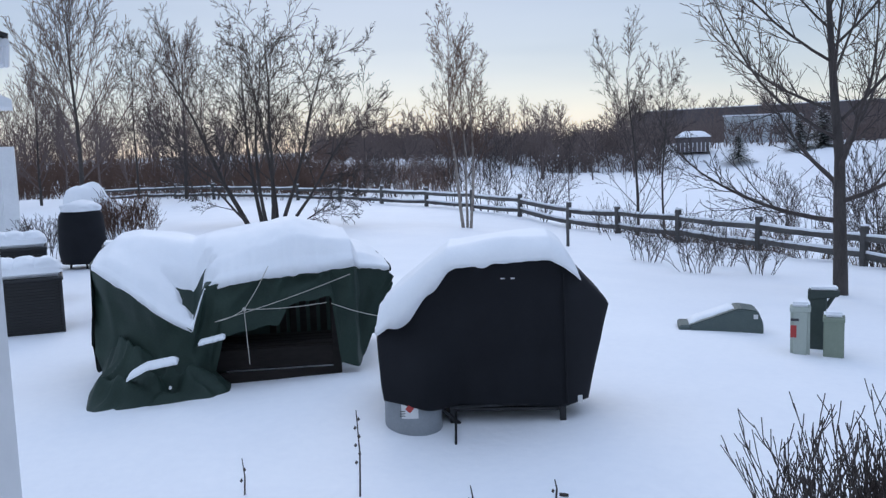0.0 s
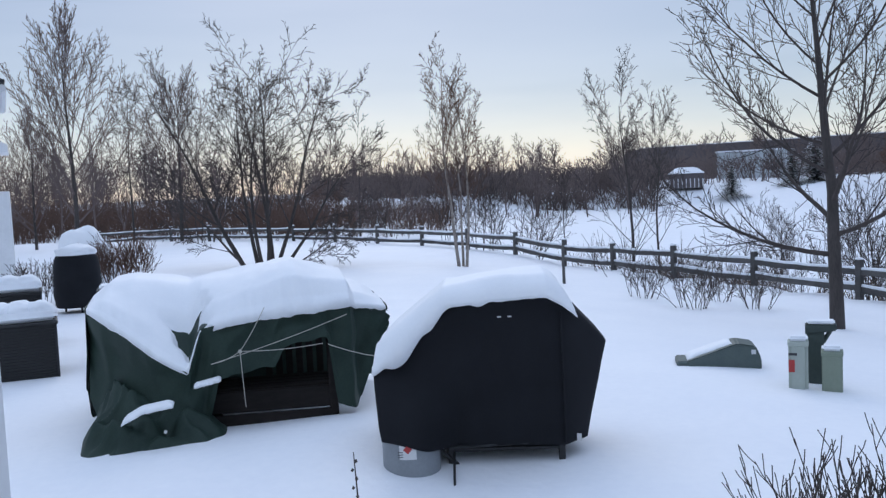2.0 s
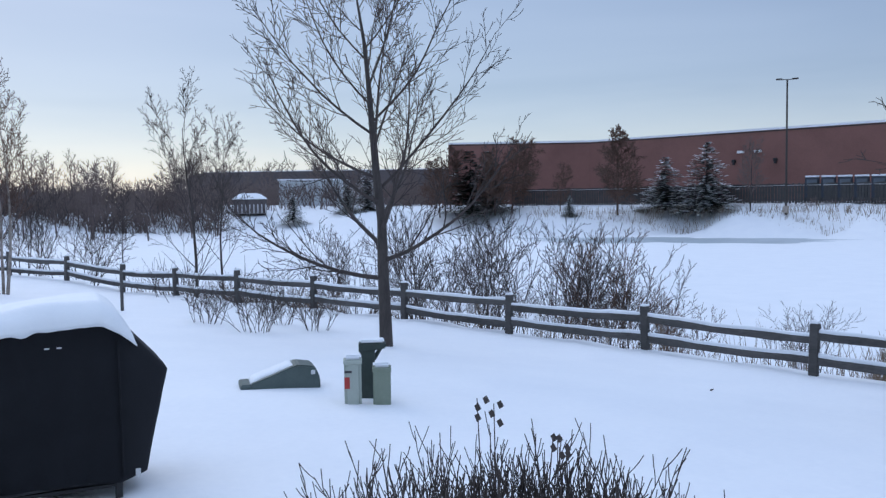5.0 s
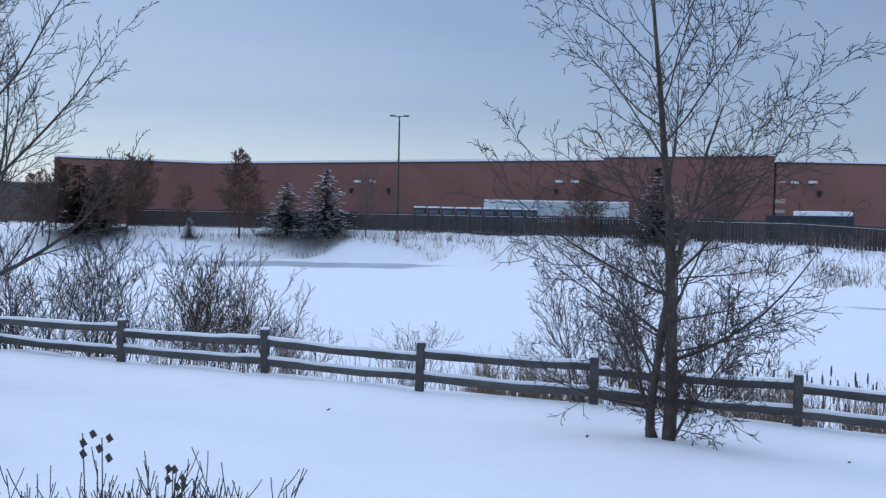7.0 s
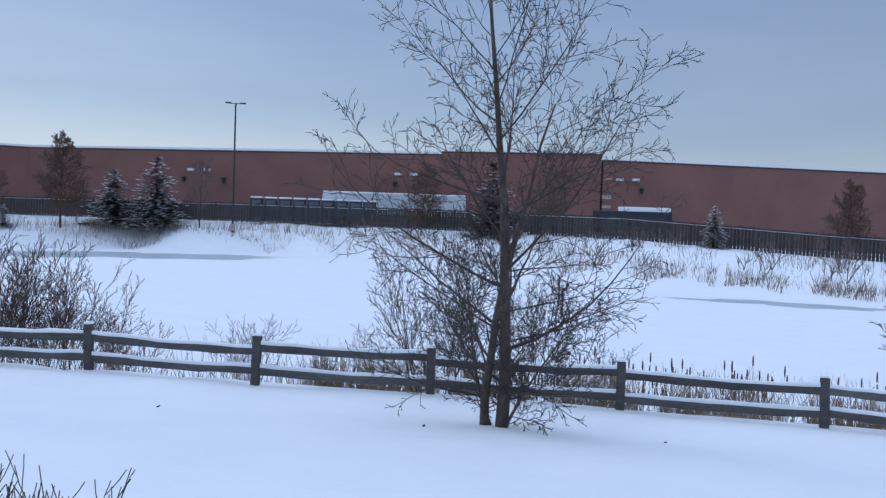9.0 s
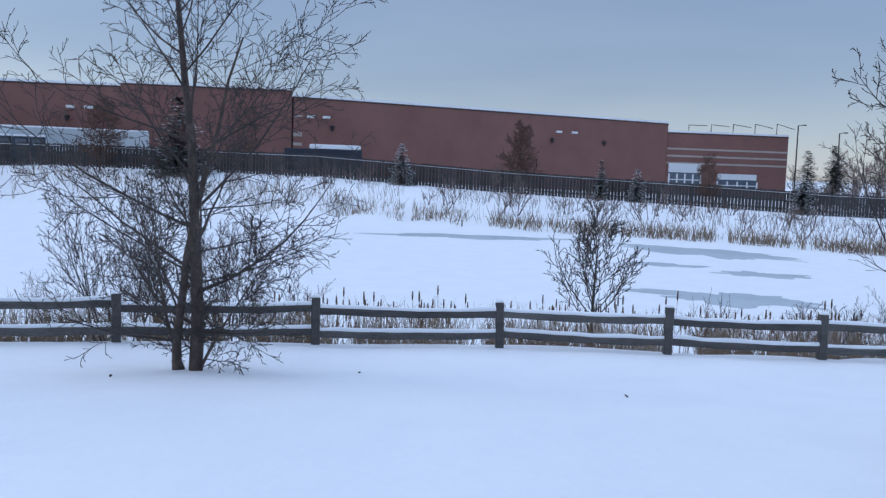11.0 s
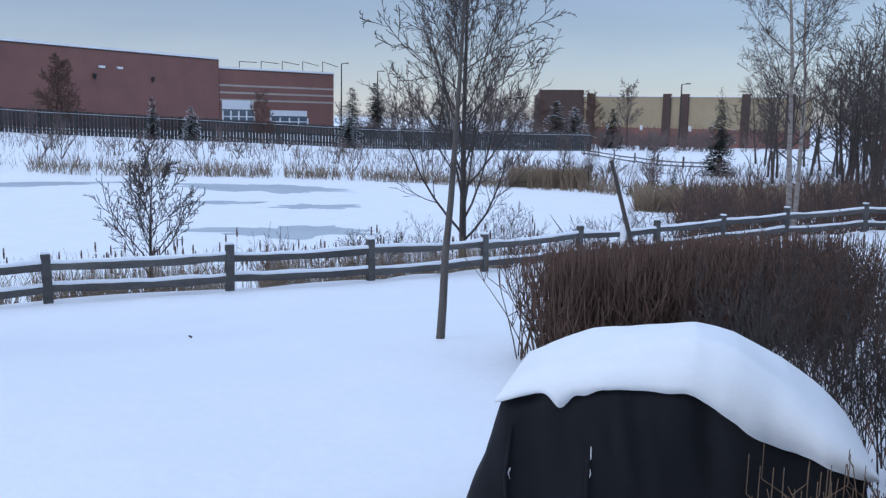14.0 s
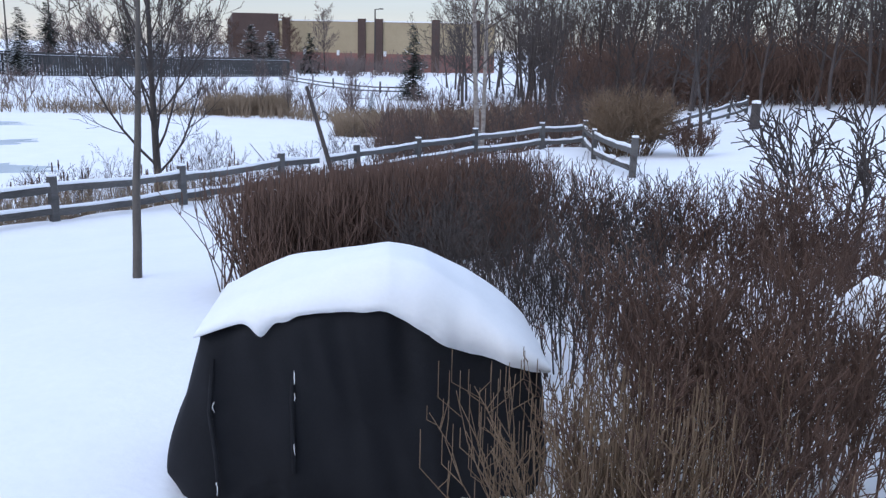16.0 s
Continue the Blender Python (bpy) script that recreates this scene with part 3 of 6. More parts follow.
def build_store():
    st = thing("store_building", 0, 0, 0, "long red-brick warehouse store with flat snow-edged roof", "building")
    WL, WK, WN, WR, WE = polar(28.8, 135.5), polar(37.9, 135.5), polar(73.3, 108), polar(97.3, 141), polar(104.4, 150)
    WB = at_bearing(WK, WN, 63.0)
    part("wall", prism([WL, WK, WN, (WN[0] + 90, WN[1] + 40), (WL[0] + 60, WL[1] + 60)], -1, 11.4), BRICK, st, "long red brick wall")
    part("wall", prism([along(WN, WR, 0.004), WR, (WR[0] + 60, WR[1] + 10), (WN[0] + 60, WN[1] + 30)], -2, 11.05), BRICK, st, "red brick wall")
    part("wall", prism([along(WR, WE, 0.004), WE, (WE[0] + 50, WE[1] + 8), (WR[0] + 50, WR[1] + 8)], -2, 9.75), BRICK, st, "lower red brick wall")
    part("parapet", prism([WB, WN, (WN[0] + 8, WN[1] + 3), (WB[0] + 8, WB[1] + 3)], 11.35, 11.75), BRICK, st)
    for a, b, z in ((WL, WK, 11.4), (WK, WB, 11.4), (WB, WN, 11.75), (WN, WR, 11.05), (WR, WE, 9.75)):
        band(a, b, z, 0.28, SNOWCAP, st, "snow_coping", "snow along the roof edge", 0.12)
        band(a, b, z - 0.20, 0.14, BRICK_DARK, st, "coping", "", 0.05)
    for z in (4.9, 6.0, 7.1):
        band(WR, WE, z, 0.28, STONE, st, "stone_band", "pale stone band", 0.05)
    # wall lights in pairs, and cameras under them
    for wall, bearing, hoods in (((WK, WN), 47.6, (-0.9, 1.5)), ((WK, WN), 60.7, (-0.7,)), ((WN, WR), 75.0, (0.9,)), ((WN, WR), 91.0, (-0.9, 2.4))):
        d = Vector((wall[1][0] - wall[0][0], wall[1][1] - wall[0][1], 0)).normalized()
        for k in (-0.5, 0.5):
            x, y = at_bearing(*wall, bearing + k)
            n = Vector((-x, -y, 0)).normalized() * 0.2
            part("wall_light", box(0.95, 0.35, 0.32, (0, 0, 0), 0.05), WHITE, st, "white wall light").matrix_basis = Matrix.Translation((x + n.x, y + n.y, 8.6)) @ d.to_track_quat("X", "Z").to_matrix().to_4x4()
        for k in hoods:
            x, y = at_bearing(*wall, bearing + k)
            n = Vector((-x, -y, 0)).normalized() * 0.2
            part("lamp_hood", join(box(0.5, 0.5, 0.45, (x + n.x, y + n.y, 7.35), 0.1), box(0.3, 0.3, 0.3, (x + n.x * 2, y + n.y * 2, 7.1), 0.05)), DARK_METAL, st, "dark lamp hood")
    # stone quoins and downpipe where the wall steps
    for k, (z, h) in enumerate(((6.3, 0.5), (5.2, 0.35), (4.3, 0.35), (8.6, 0.25))):
        band(along(WN, WR, 0.004), along(WN, WR, 0.022), z, h, STONE, st, "stone_block", "pale stone block at the corner", 0.05)
    # loading doors on the low end
    for s0, s1, z0, z1 in ((0.02, 0.28, 1.4, 5.0), (0.42, 0.75, 1.0, 3.6)):
        a, b = along(WR, WE, s0), along(WR, WE, s1)
        band(a, b, z0, z1 - z0, PANE, st, "window", "glazed shopfront", 0.03)
        band(a, b, (z0 + z1) / 2 + 0.4, (z1 - z0) / 2 - 0.4, WHITE, st, "sign_panel", "white panel over the glazing", 0.06)
        for q in np.linspace(s0, s1, 5):
            band(along(WR, WE, q), along(WR, WE, q + 0.012), z0, (z1 - z0) * 0.55, WHITE, st, "mullion", "", 0.09)
        band(a, b, z0 + (z1 - z0) * 0.28, 0.15, WHITE, st, "mullion", "", 0.09)
    for s in np.linspace(0.2, 0.95, 5):
        x, y = along(WR, WE, s)
        part("roof_rail", join(rod((x + 4, y, 9.5), (x + 4, y, 11.0 + s), 0.06), rod((x + 4, y, 11.0 + s), (x + 5, y - 3.0, 11.2), 0.05)), DARK_METAL, st)


BRICK_DARK = material("dark_coping", [(0.3, (0.05, 0.035, 0.03)), (0.7, (0.08, 0.055, 0.045))], scale=1.0, rough=0.8, bump=0.1)
STONE = material("pale_stone", [(0.3, (0.36, 0.31, 0.27)), (0.7, (0.46, 0.40, 0.35))], scale=1.0, rough=0.85, bump=0.2)
DARK_METAL = material("dark_metal", [(0.3, (0.018, 0.019, 0.021)), (0.7, (0.04, 0.041, 0.044))], scale=5.0, rough=0.5, bump=0.05, metal=0.4)
PANE = material("dark_glazing", [(0.3, (0.08, 0.10, 0.13)), (0.7, (0.13, 0.16, 0.19))], scale=0.5, rough=0.12, bump=0.0)
build_store()

# ---------------------------------------------------------------- trees near the yard
BIG = bare_tree(11, 5.9, 0.115, BARK, TWIG, levels=5, seg=(8, 8, 5, 4, 2), kids=(21, 12, 6, 2), start=(0.20, 0.15, 0.12, 0.1), angle=(64, 34, 32, 34), open=0.6, ratio=(0.67, 0.40, 0.46, 0.5), fade=(0.45, 0.5, 0.3, 0.3),
                thick=(0.46, 0.50, 0.58, 0.7), lift=(0.02, 0.10, 0.08, 0.06, 0.05), wave=(0.04, 0.05, 0.06, 0.08, 0.08), thin=0.0046)
plant("bare_shade_tree", BIG, *polar(24.6, 14.3), "tall bare tree with dark trunk and upswept limbs in the snow")

TWIN = bare_tree(23, 5.9, 0.088, BARK_RIVER, TWIG, stems=((0.0, -0.1, 2, 150, 1), (0.02, 0.14, 4, 340, 0.72), (0.1, 0.05, 20, 340, 0.36), (-0.05, -0.1, 24, 165, 0.28)), levels=5,
                 kids=(23, 8, 5, 2), start=(0.10, 0.2, 0.15, 0.1), angle=(62, 40, 40, 40), open=0.5, ratio=(0.40, 0.44, 0.46, 0.5), fade=(0.12, 0.4, 0.3, 0.3), thick=(0.32, 0.55, 0.6, 0.7), lift=(0.01, 0.08, 0.04, 0.01, 0.0),
                 wave=(0.05, 0.08, 0.10, 0.13, 0.15), thin=0.0038)
plant("river_birch", TWIN, *polar(67, 10.95), "bare twin-stemmed river birch with shaggy bark and fine twigs")

MULTI = bare_tree(31, 5.6, 0.07, BARK, TWIG, stems=((-0.5, 0, 30, 285, 1.05), (-0.2, 0.2, 14, 300, 0.9), (0.1, 0, 8, 80, 0.95), (0.3, 0.1, 22, 95, 0.9), (0, -0.2, 14, 190, 0.85), (0.5, 0, 40, 100, 0.75), (-0.3, 0, 52, 260, 0.6), (0.2, 0.2, 6, 20, 0.9), (0.6, 0, 66, 105, 0.4)),
                  levels=5, kids=(10, 7, 5, 3), start=(0.22, 0.2, 0.15, 0.1), angle=(40, 35, 33, 33), ratio=(0.50, 0.48, 0.45, 0.5), fade=(0.4, 0.4, 0.3, 0.3), thick=(0.45, 0.5, 0.55, 0.6), lift=(0.03, 0.04, 0.03, 0.02, 0.02),
                  wave=(0.06, 0.08, 0.09, 0.10, 0.10), thin=0.0055)
plant("spreading_tree", MULTI, *polar(-11.2, 25.0), "bare multi-stemmed spreading crab apple tree in snow")

BIRCH = bare_tree(41, 5.2, 0.05, BARK_PALE, TWIG_RED, stems=((0, 0, 3, 280, 1), (0.18, 0, 7, 80, 0.9), (0.1, 0.1, 3, 0, 0.8)), levels=5, kids=(15, 7, 4, 3), start=(0.3, 0.2, 0.2, 0.1), angle=(36, 34, 34, 34), ratio=(0.42, 0.45, 0.5, 0.5),
                  thick=(0.36, 0.5, 0.55, 0.6), lift=(0.03, 0.07, 0.06, 0.05, 0.05), wave=(0.05, 0.07, 0.08, 0.09, 0.09), thin=0.0045)
plant("birch_tree", BIRCH, *polar(1.4, 23.6), "slender pale birch clump with reddish twigs")

SLIM = bare_tree(51, 6.6, 0.065, BARK, TWIG, levels=5, kids=(17, 8, 4, 3), start=(0.25, 0.2, 0.2, 0.1), angle=(42, 36, 36, 38), open=0.5, ratio=(0.52, 0.45, 0.5, 0.5), thick=(0.36, 0.5, 0.55, 0.6), lift=(0.02, 0.11, 0.08, 0.06, 0.05), wave=(0.04, 0.06, 0.08, 0.1, 0.1), thin=0.0055)
SLIM2 = bare_tree(52, 6.4, 0.055, BARK, TWIG, levels=5, kids=(15, 7, 4, 3), start=(0.3, 0.2, 0.2, 0.1), angle=(38, 36, 36, 38), open=0.5, ratio=(0.48, 0.45, 0.5, 0.5), thick=(0.36, 0.5, 0.55, 0.6), lift=(0.02, 0.11, 0.08, 0.06, 0.05), wave=(0.04, 0.06, 0.08, 0.1, 0.1), thin=0.0055)
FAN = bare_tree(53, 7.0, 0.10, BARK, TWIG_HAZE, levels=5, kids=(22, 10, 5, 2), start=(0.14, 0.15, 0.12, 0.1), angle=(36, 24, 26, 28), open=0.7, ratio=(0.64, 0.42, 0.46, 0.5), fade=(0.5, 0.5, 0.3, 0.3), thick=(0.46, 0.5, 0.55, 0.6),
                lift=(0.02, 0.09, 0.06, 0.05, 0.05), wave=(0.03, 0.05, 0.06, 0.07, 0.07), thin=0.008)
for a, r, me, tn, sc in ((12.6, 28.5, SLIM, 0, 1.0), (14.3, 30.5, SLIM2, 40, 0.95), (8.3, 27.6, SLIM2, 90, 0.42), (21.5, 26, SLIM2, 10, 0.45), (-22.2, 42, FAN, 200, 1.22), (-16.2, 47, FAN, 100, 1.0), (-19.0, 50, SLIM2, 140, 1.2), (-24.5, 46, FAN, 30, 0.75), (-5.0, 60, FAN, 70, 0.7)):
    plant("slender_tree", me, *polar(a, r), "slender bare tree rising beyond the rail fence", turn=tn, scale=sc, group="trees beyond the fence")

RIGHT = bare_tree(64, 7.4, 0.10, BARK, TWIG, levels=5, seg=(8, 7, 5, 4, 2), kids=(22, 11, 5, 3), start=(0.18, 0.2, 0.15, 0.1), angle=(36, 28, 30, 32), open=0.6, ratio=(0.54, 0.42, 0.45, 0.5), fade=(0.5, 0.5, 0.3, 0.3), thick=(0.40, 0.46, 0.55, 0.6),
                  lift=(0.02, 0.12, 0.08, 0.05, 0.03), wave=(0.02, 0.05, 0.07, 0.08, 0.08), thin=0.005)
plant("bare_tree", RIGHT, *polar(113.1, 19.8), "bare upswept tree standing just behind the fence")
STAKE = bare_tree(71, 3.9, 0.045, BARK_SMOOTH, TWIG, stems=((0, 0, 4, 215, 1),), levels=5, kids=(13, 7, 4, 3), start=(0.44, 0.2, 0.15, 0.1), angle=(60, 40, 38, 38), open=0.4, ratio=(0.36, 0.46, 0.45, 0.5), thick=(0.36, 0.5, 0.55, 0.6),
                  lift=(0.0, 0.06, 0.05, 0.03, 0.02), wave=(0.04, 0.07, 0.08, 0.1, 0.1), thin=0.0032)
plant("young_tree", STAKE, *polar(112.0, 8.25), "young bare tree with slim smooth trunk in the yard")
SAPLING = bare_tree(82, 2.45, 0.044, BARK, TWIG, levels=5, kids=(19, 9, 4, 2), start=(0.24, 0.2, 0.15, 0.1), angle=(46, 32, 34, 34), open=0.5, ratio=(0.56, 0.45, 0.45, 0.5), fade=(0.45, 0.4, 0.3, 0.3), thick=(0.42, 0.5, 0.55, 0.6),
                    lift=(0.02, 0.10, 0.08, 0.05, 0.03), wave=(0.025, 0.05, 0.07, 0.08, 0.08), thin=0.005)
plant("sapling", SAPLING, *polar(93.2, 15.9), "rounded bare sapling behind the fence")
BIRCH2 = bare_tree(91, 9.5, 0.08, BARK_PALE, TWIG, stems=((0, 0, 2, 60, 1), (0.5, -0.6, 3, 150, 0.9)), levels=5, kids=(24, 8, 5, 3), start=(0.2, 0.2, 0.2, 0.1), angle=(52, 42, 40, 40), ratio=(0.30, 0.45, 0.5, 0.5), thick=(0.36, 0.5, 0.55, 0.6), wave=(0.04, 0.08, 0.09, 0.1, 0.1), thin=0.0045)
plant("birch_tree", BIRCH2, *polar(133.4, 24.9), "tall pale birch pair with fine dark twigs")

# ---------------------------------------------------------------- shrubs


def shrub(seed, height, width, stems, twig, levels=3, thin=0.004, kids=(6, 4), lean=40, up=0.08, wave=0.12, radius=0.012, depth=None, fork=33):
    """Many stems from one foot, forking upwards; one mesh."""
    g = np.random.default_rng(seed)
    s = Soup()
    P = dict(TREE)
    P.update(levels=levels, seg=(5, 4, 3, 2), wave=(wave,) * 4, lift=(up,) * 4, taper=(0.75, 0.7, 0.6, 0.6), sides=(4, 3, 3, 3), kids=kids, angle=(fork, fork, fork), ratio=(0.5, 0.5, 0.5), fade=(0.4, 0.3, 0.3), thick=(0.6, 0.65, 0.7), thin=thin)
    P["from"] = (0.25, 0.2, 0.15)
    depth = depth or width
    for i in range(stems):
        a, k = g.uniform(0, 6.28), math.sqrt(g.uniform(0, 1))
        x, y = math.cos(a) * k * width * 0.32, math.sin(a) * k * depth * 0.32
        ln = radians(lean) * k * g.uniform(0.6, 1.1)
        d = np.array([math.cos(a) * math.sin(ln), math.sin(a) * math.sin(ln), math.cos(ln)])
        grow(g, [s, s], np.array([x, y, -0.1]), d, height * g.uniform(0.75, 1.05), radius, 0, P)
    return s.mesh("branches", twig)


def bush(name, me, x, y, label, group="", turn=0.0, scale=1.0, z=None):
    t = thing(name, x, y, ground(x, y) if z is None else z, label, "shrub", group, "", turn)
    t.scale = (scale, scale, scale)
    put("twig_mass", me, t)
    return t


WILD = [shrub(200 + i, 2.3, 1.5, 8, TWIG, levels=4, kids=(8, 4, 3), lean=28, up=0.06, wave=0.08, thin=0.0042, radius=0.016, fork=32) for i in range(3)]
WILD_RED = [shrub(210 + i, 1.9, 1.3, 9, TWIG_RED, levels=4, kids=(8, 5, 3), lean=28, up=0.07, wave=0.08, thin=0.004, radius=0.013, fork=30) for i in range(2)]
for i, (a, r, sc, k) in enumerate(BEYOND):
    me = (WILD + WILD_RED)[k]
    bush("wild_shrub", me, *polar(a, r), "leafless wild shrub on the bank behind the rail fence", "wild shrubs", turn=i * 71.0, scale=sc)
SMALL = shrub(220, 0.75, 0.8, 14, TWIG, kids=(5, 3), lean=35, radius=0.008)
for i, (a, r, sc) in enumerate(((13.2, 17.5, 1.0), (16.3, 15.8, 1.0), (17.8, 17.7, 0.85), (20.0, 16.6, 0.95))):
    bush("small_shrub", SMALL, *polar(a, r), "small leafless shrub poking out of the snow", "small yard shrubs", turn=i * 100.0, scale=sc)

# clipped bush under the window, hedge and shrubs by the wall
NEAR = shrub(230, 0.80, 1.6, 430, TWIG, levels=3, kids=(4, 3), lean=14, up=0.16, wave=0.07, thin=0.0022, radius=0.0048, depth=1.0, fork=26)
bush("clipped_bush", NEAR, *polar(32.3, 3.15), "clipped leafless bush with dark upright twigs in snow", turn=-32.0, z=1.12)
STALK = Soup()
for i, (dx, h) in enumerate(((0.0, 1.17), (0.06, 1.15), (0.27, 1.03), (0.30, 1.03))):
    STALK.tube([(dx * 0.6, 0, 0.2), (dx * 0.8 + 0.02, 0, h * 0.6), (dx, 0, h)], [0.004, 0.003, 0.002], 4)
    for j in range(3):
        a = j * 2.1 + i
        c = np.array([dx + 0.02 * math.cos(a), 0.015 * math.sin(a), h - 0.03 * j])
        STALK.quad([c, c + (0.014, 0.01, 0.008), c + (0.026, 0.0, -0.012), c + (0.009, -0.012, -0.02)])
sx_, sy_ = polar(30.5, 3.1)
t_ = thing("dry_stalks", sx_, sy_, 1.12, "dry brown stalks with curled dead leaves", "plant", turn=-31.0)
put("dead_leaf_spray", STALK.mesh("stalks", TWIG), t_)


def hedge_row(seed, points, width, height, count, twig, label, top_var=0.12, thin=0.003, stout=1.0, splay=0.27):
    g = np.random.default_rng(seed)
    s = Soup()
    for i in range(count):
        u = g.uniform(0, len(points) - 1.001)
        k = int(u)
        x = points[k][0] + (points[k + 1][0] - points[k][0]) * (u - k) + g.uniform(-0.5, 0.5) * width
        y = points[k][1] + (points[k + 1][1] - points[k][1]) * (u - k) + g.uniform(-0.5, 0.5) * width
        z = ground(x, y) - 0.05
        h = height * (1 - abs(g.normal(0, top_var)))
        p = np.array([x, y, z])
        d = unit(np.array([g.normal(0, splay), g.normal(0, splay), 1.0]))
        pts = [p]
        for j in range(4):
            d = unit(d + g.normal(0, 0.16, 3) + np.array([0, 0, 0.14]))
            p = p + d * h / 4
            pts.append(p)
        s.tube(pts, [0.007 * stout, 0.006 * stout, 0.005 * stout, 0.004 * stout, thin], 3)
        for j in range(5):
            k2 = g.integers(1, 4)
            q = pts[k2] + (pts[k2 + 1] - pts[k2]) * g.uniform(0, 1)
            d2 = unit(np.array([g.normal(0, 0.7), g.normal(0, 0.7), 1.0]))
            ln = min(h * g.uniform(0.15, 0.4), z + height * 1.04 - q[2])
            if ln > 0.03:
                s.tube([q, q + d2 * ln * 0.5, q + d2 * ln * 0.5 + np.array([0, 0, ln * 0.5])], [0.004 * stout, 0.0035 * stout, thin], 3)
    ob = new("hedge", s.mesh("hedge", twig))
    tagged(ob, label, "hedge")
    return ob


# seed, line, width, height, stems, twig, label
HEDGE_LINES = [
    (301, [polar(121.2, 7.0), polar(125, 7.3), polar(130, 8.2), polar(136, 9.2)], 0.9, 0.98, 2300, TWIG_RED, "clipped red-brown leafless hedge along the yard"),
    (304, [polar(141, 2.85), polar(145, 2.75), polar(153, 2.6)], 0.32, 0.84, 170, TWIG_TAN, "pale brown leafless stems against the grill cover", 0.22, 0.0018, 0.6, 0.34),
]
for h in HEDGE_LINES:
    hedge_row(*h)
LOOSE = [shrub(260 + i, 0.88, 1.25, 36, TWIG if i == 1 else TWIG_RED, levels=4, kids=(7, 4, 2), lean=30, up=0.13, wave=0.09, thin=0.0022, radius=0.007) for i in range(3)]
for i, (az, r, sc, k) in enumerate(((134.5, 5.9, 0.95, 1), (139.5, 6.3, 1.05, 2), (144.5, 6.5, 1.0, 1), (149.5, 6.6, 1.0, 2), (154.5, 6.4, 1.05, 0), (159, 6.0, 1.1, 0), (141.5, 4.9, 0.9, 1), (147.5, 3.75, 0.95, 0), (153.5, 3.9, 1.0, 0), (159, 3.8, 1.0, 0), (151, 3.0, 0.8, 0), (136.5, 7.4, 1.0, 1))):
    bush("loose_shrub", LOOSE[k], *polar(az, r), "loose leafless brown shrub with snow showing through", "shrubs beside the wall", turn=i * 83.0, scale=sc)

# ---------------------------------------------------------------- covers and snow


def resample(pts, n):
    p = np.array(pts + [pts[0]], float)
    s = np.concatenate([[0], np.cumsum(np.linalg.norm(np.diff(p, axis=0), axis=1))])
    u = np.linspace(0, s[-1], n, endpoint=False)
    return np.stack([np.interp(u, s, p[:, 0]), np.interp(u, s, p[:, 1])], 1)


def draped(outline, depth, fold=0.012, seed=0.0, side_x=9.0, n=150, rings=None, slant=1.0):
    """A cloth cover: an outline in x and z, carried back through its depth, with soft edges and folds. The front is y = 0."""
    o = resample(outline, n)
    c = np.array([o[:, 0].mean(), (o[:, 1].max() + o[:, 1].min()) / 2])
    rings = rings or [(0.07 * i, 0.0) for i in range(13)] + [ (0.94, 0.004), (0.985, 0.02), (1.0, 0.06), (1.0, 0.25), (1.0, 0.5), (1.0, 0.75), (1.0, 0.94), (0.97, 0.99), (0.8, 1.0), (0.0, 1.0)]
    verts, faces = [], []
    for s, d in rings:
        for x, z in c + (o - c) * max(s, 0.002):
            y = d * depth + max(0.0, x - side_x) * slant
            w = 0.35 + 0.65 * min(1.0, s)
            f = noise.noise((x * 5.5 + seed, z * 0.9, y * 2)) + 0.6 * noise.noise((x * 13 + z * 2.0, z * 1.6 + seed, y * 3))
            verts.append((x + 0.5 * fold * noise.noise((z * 5, seed, y * 5)), y - fold * w * f * 1.6, z + 0.5 * fold * noise.noise((x * 6, y * 6, seed))))
    for i in range(len(rings) - 1):
        for j in range(n):
            k = (j + 1) % n
            faces.append((i * n + j, i * n + k, (i + 1) * n + k, (i + 1) * n + j))
    return verts, faces


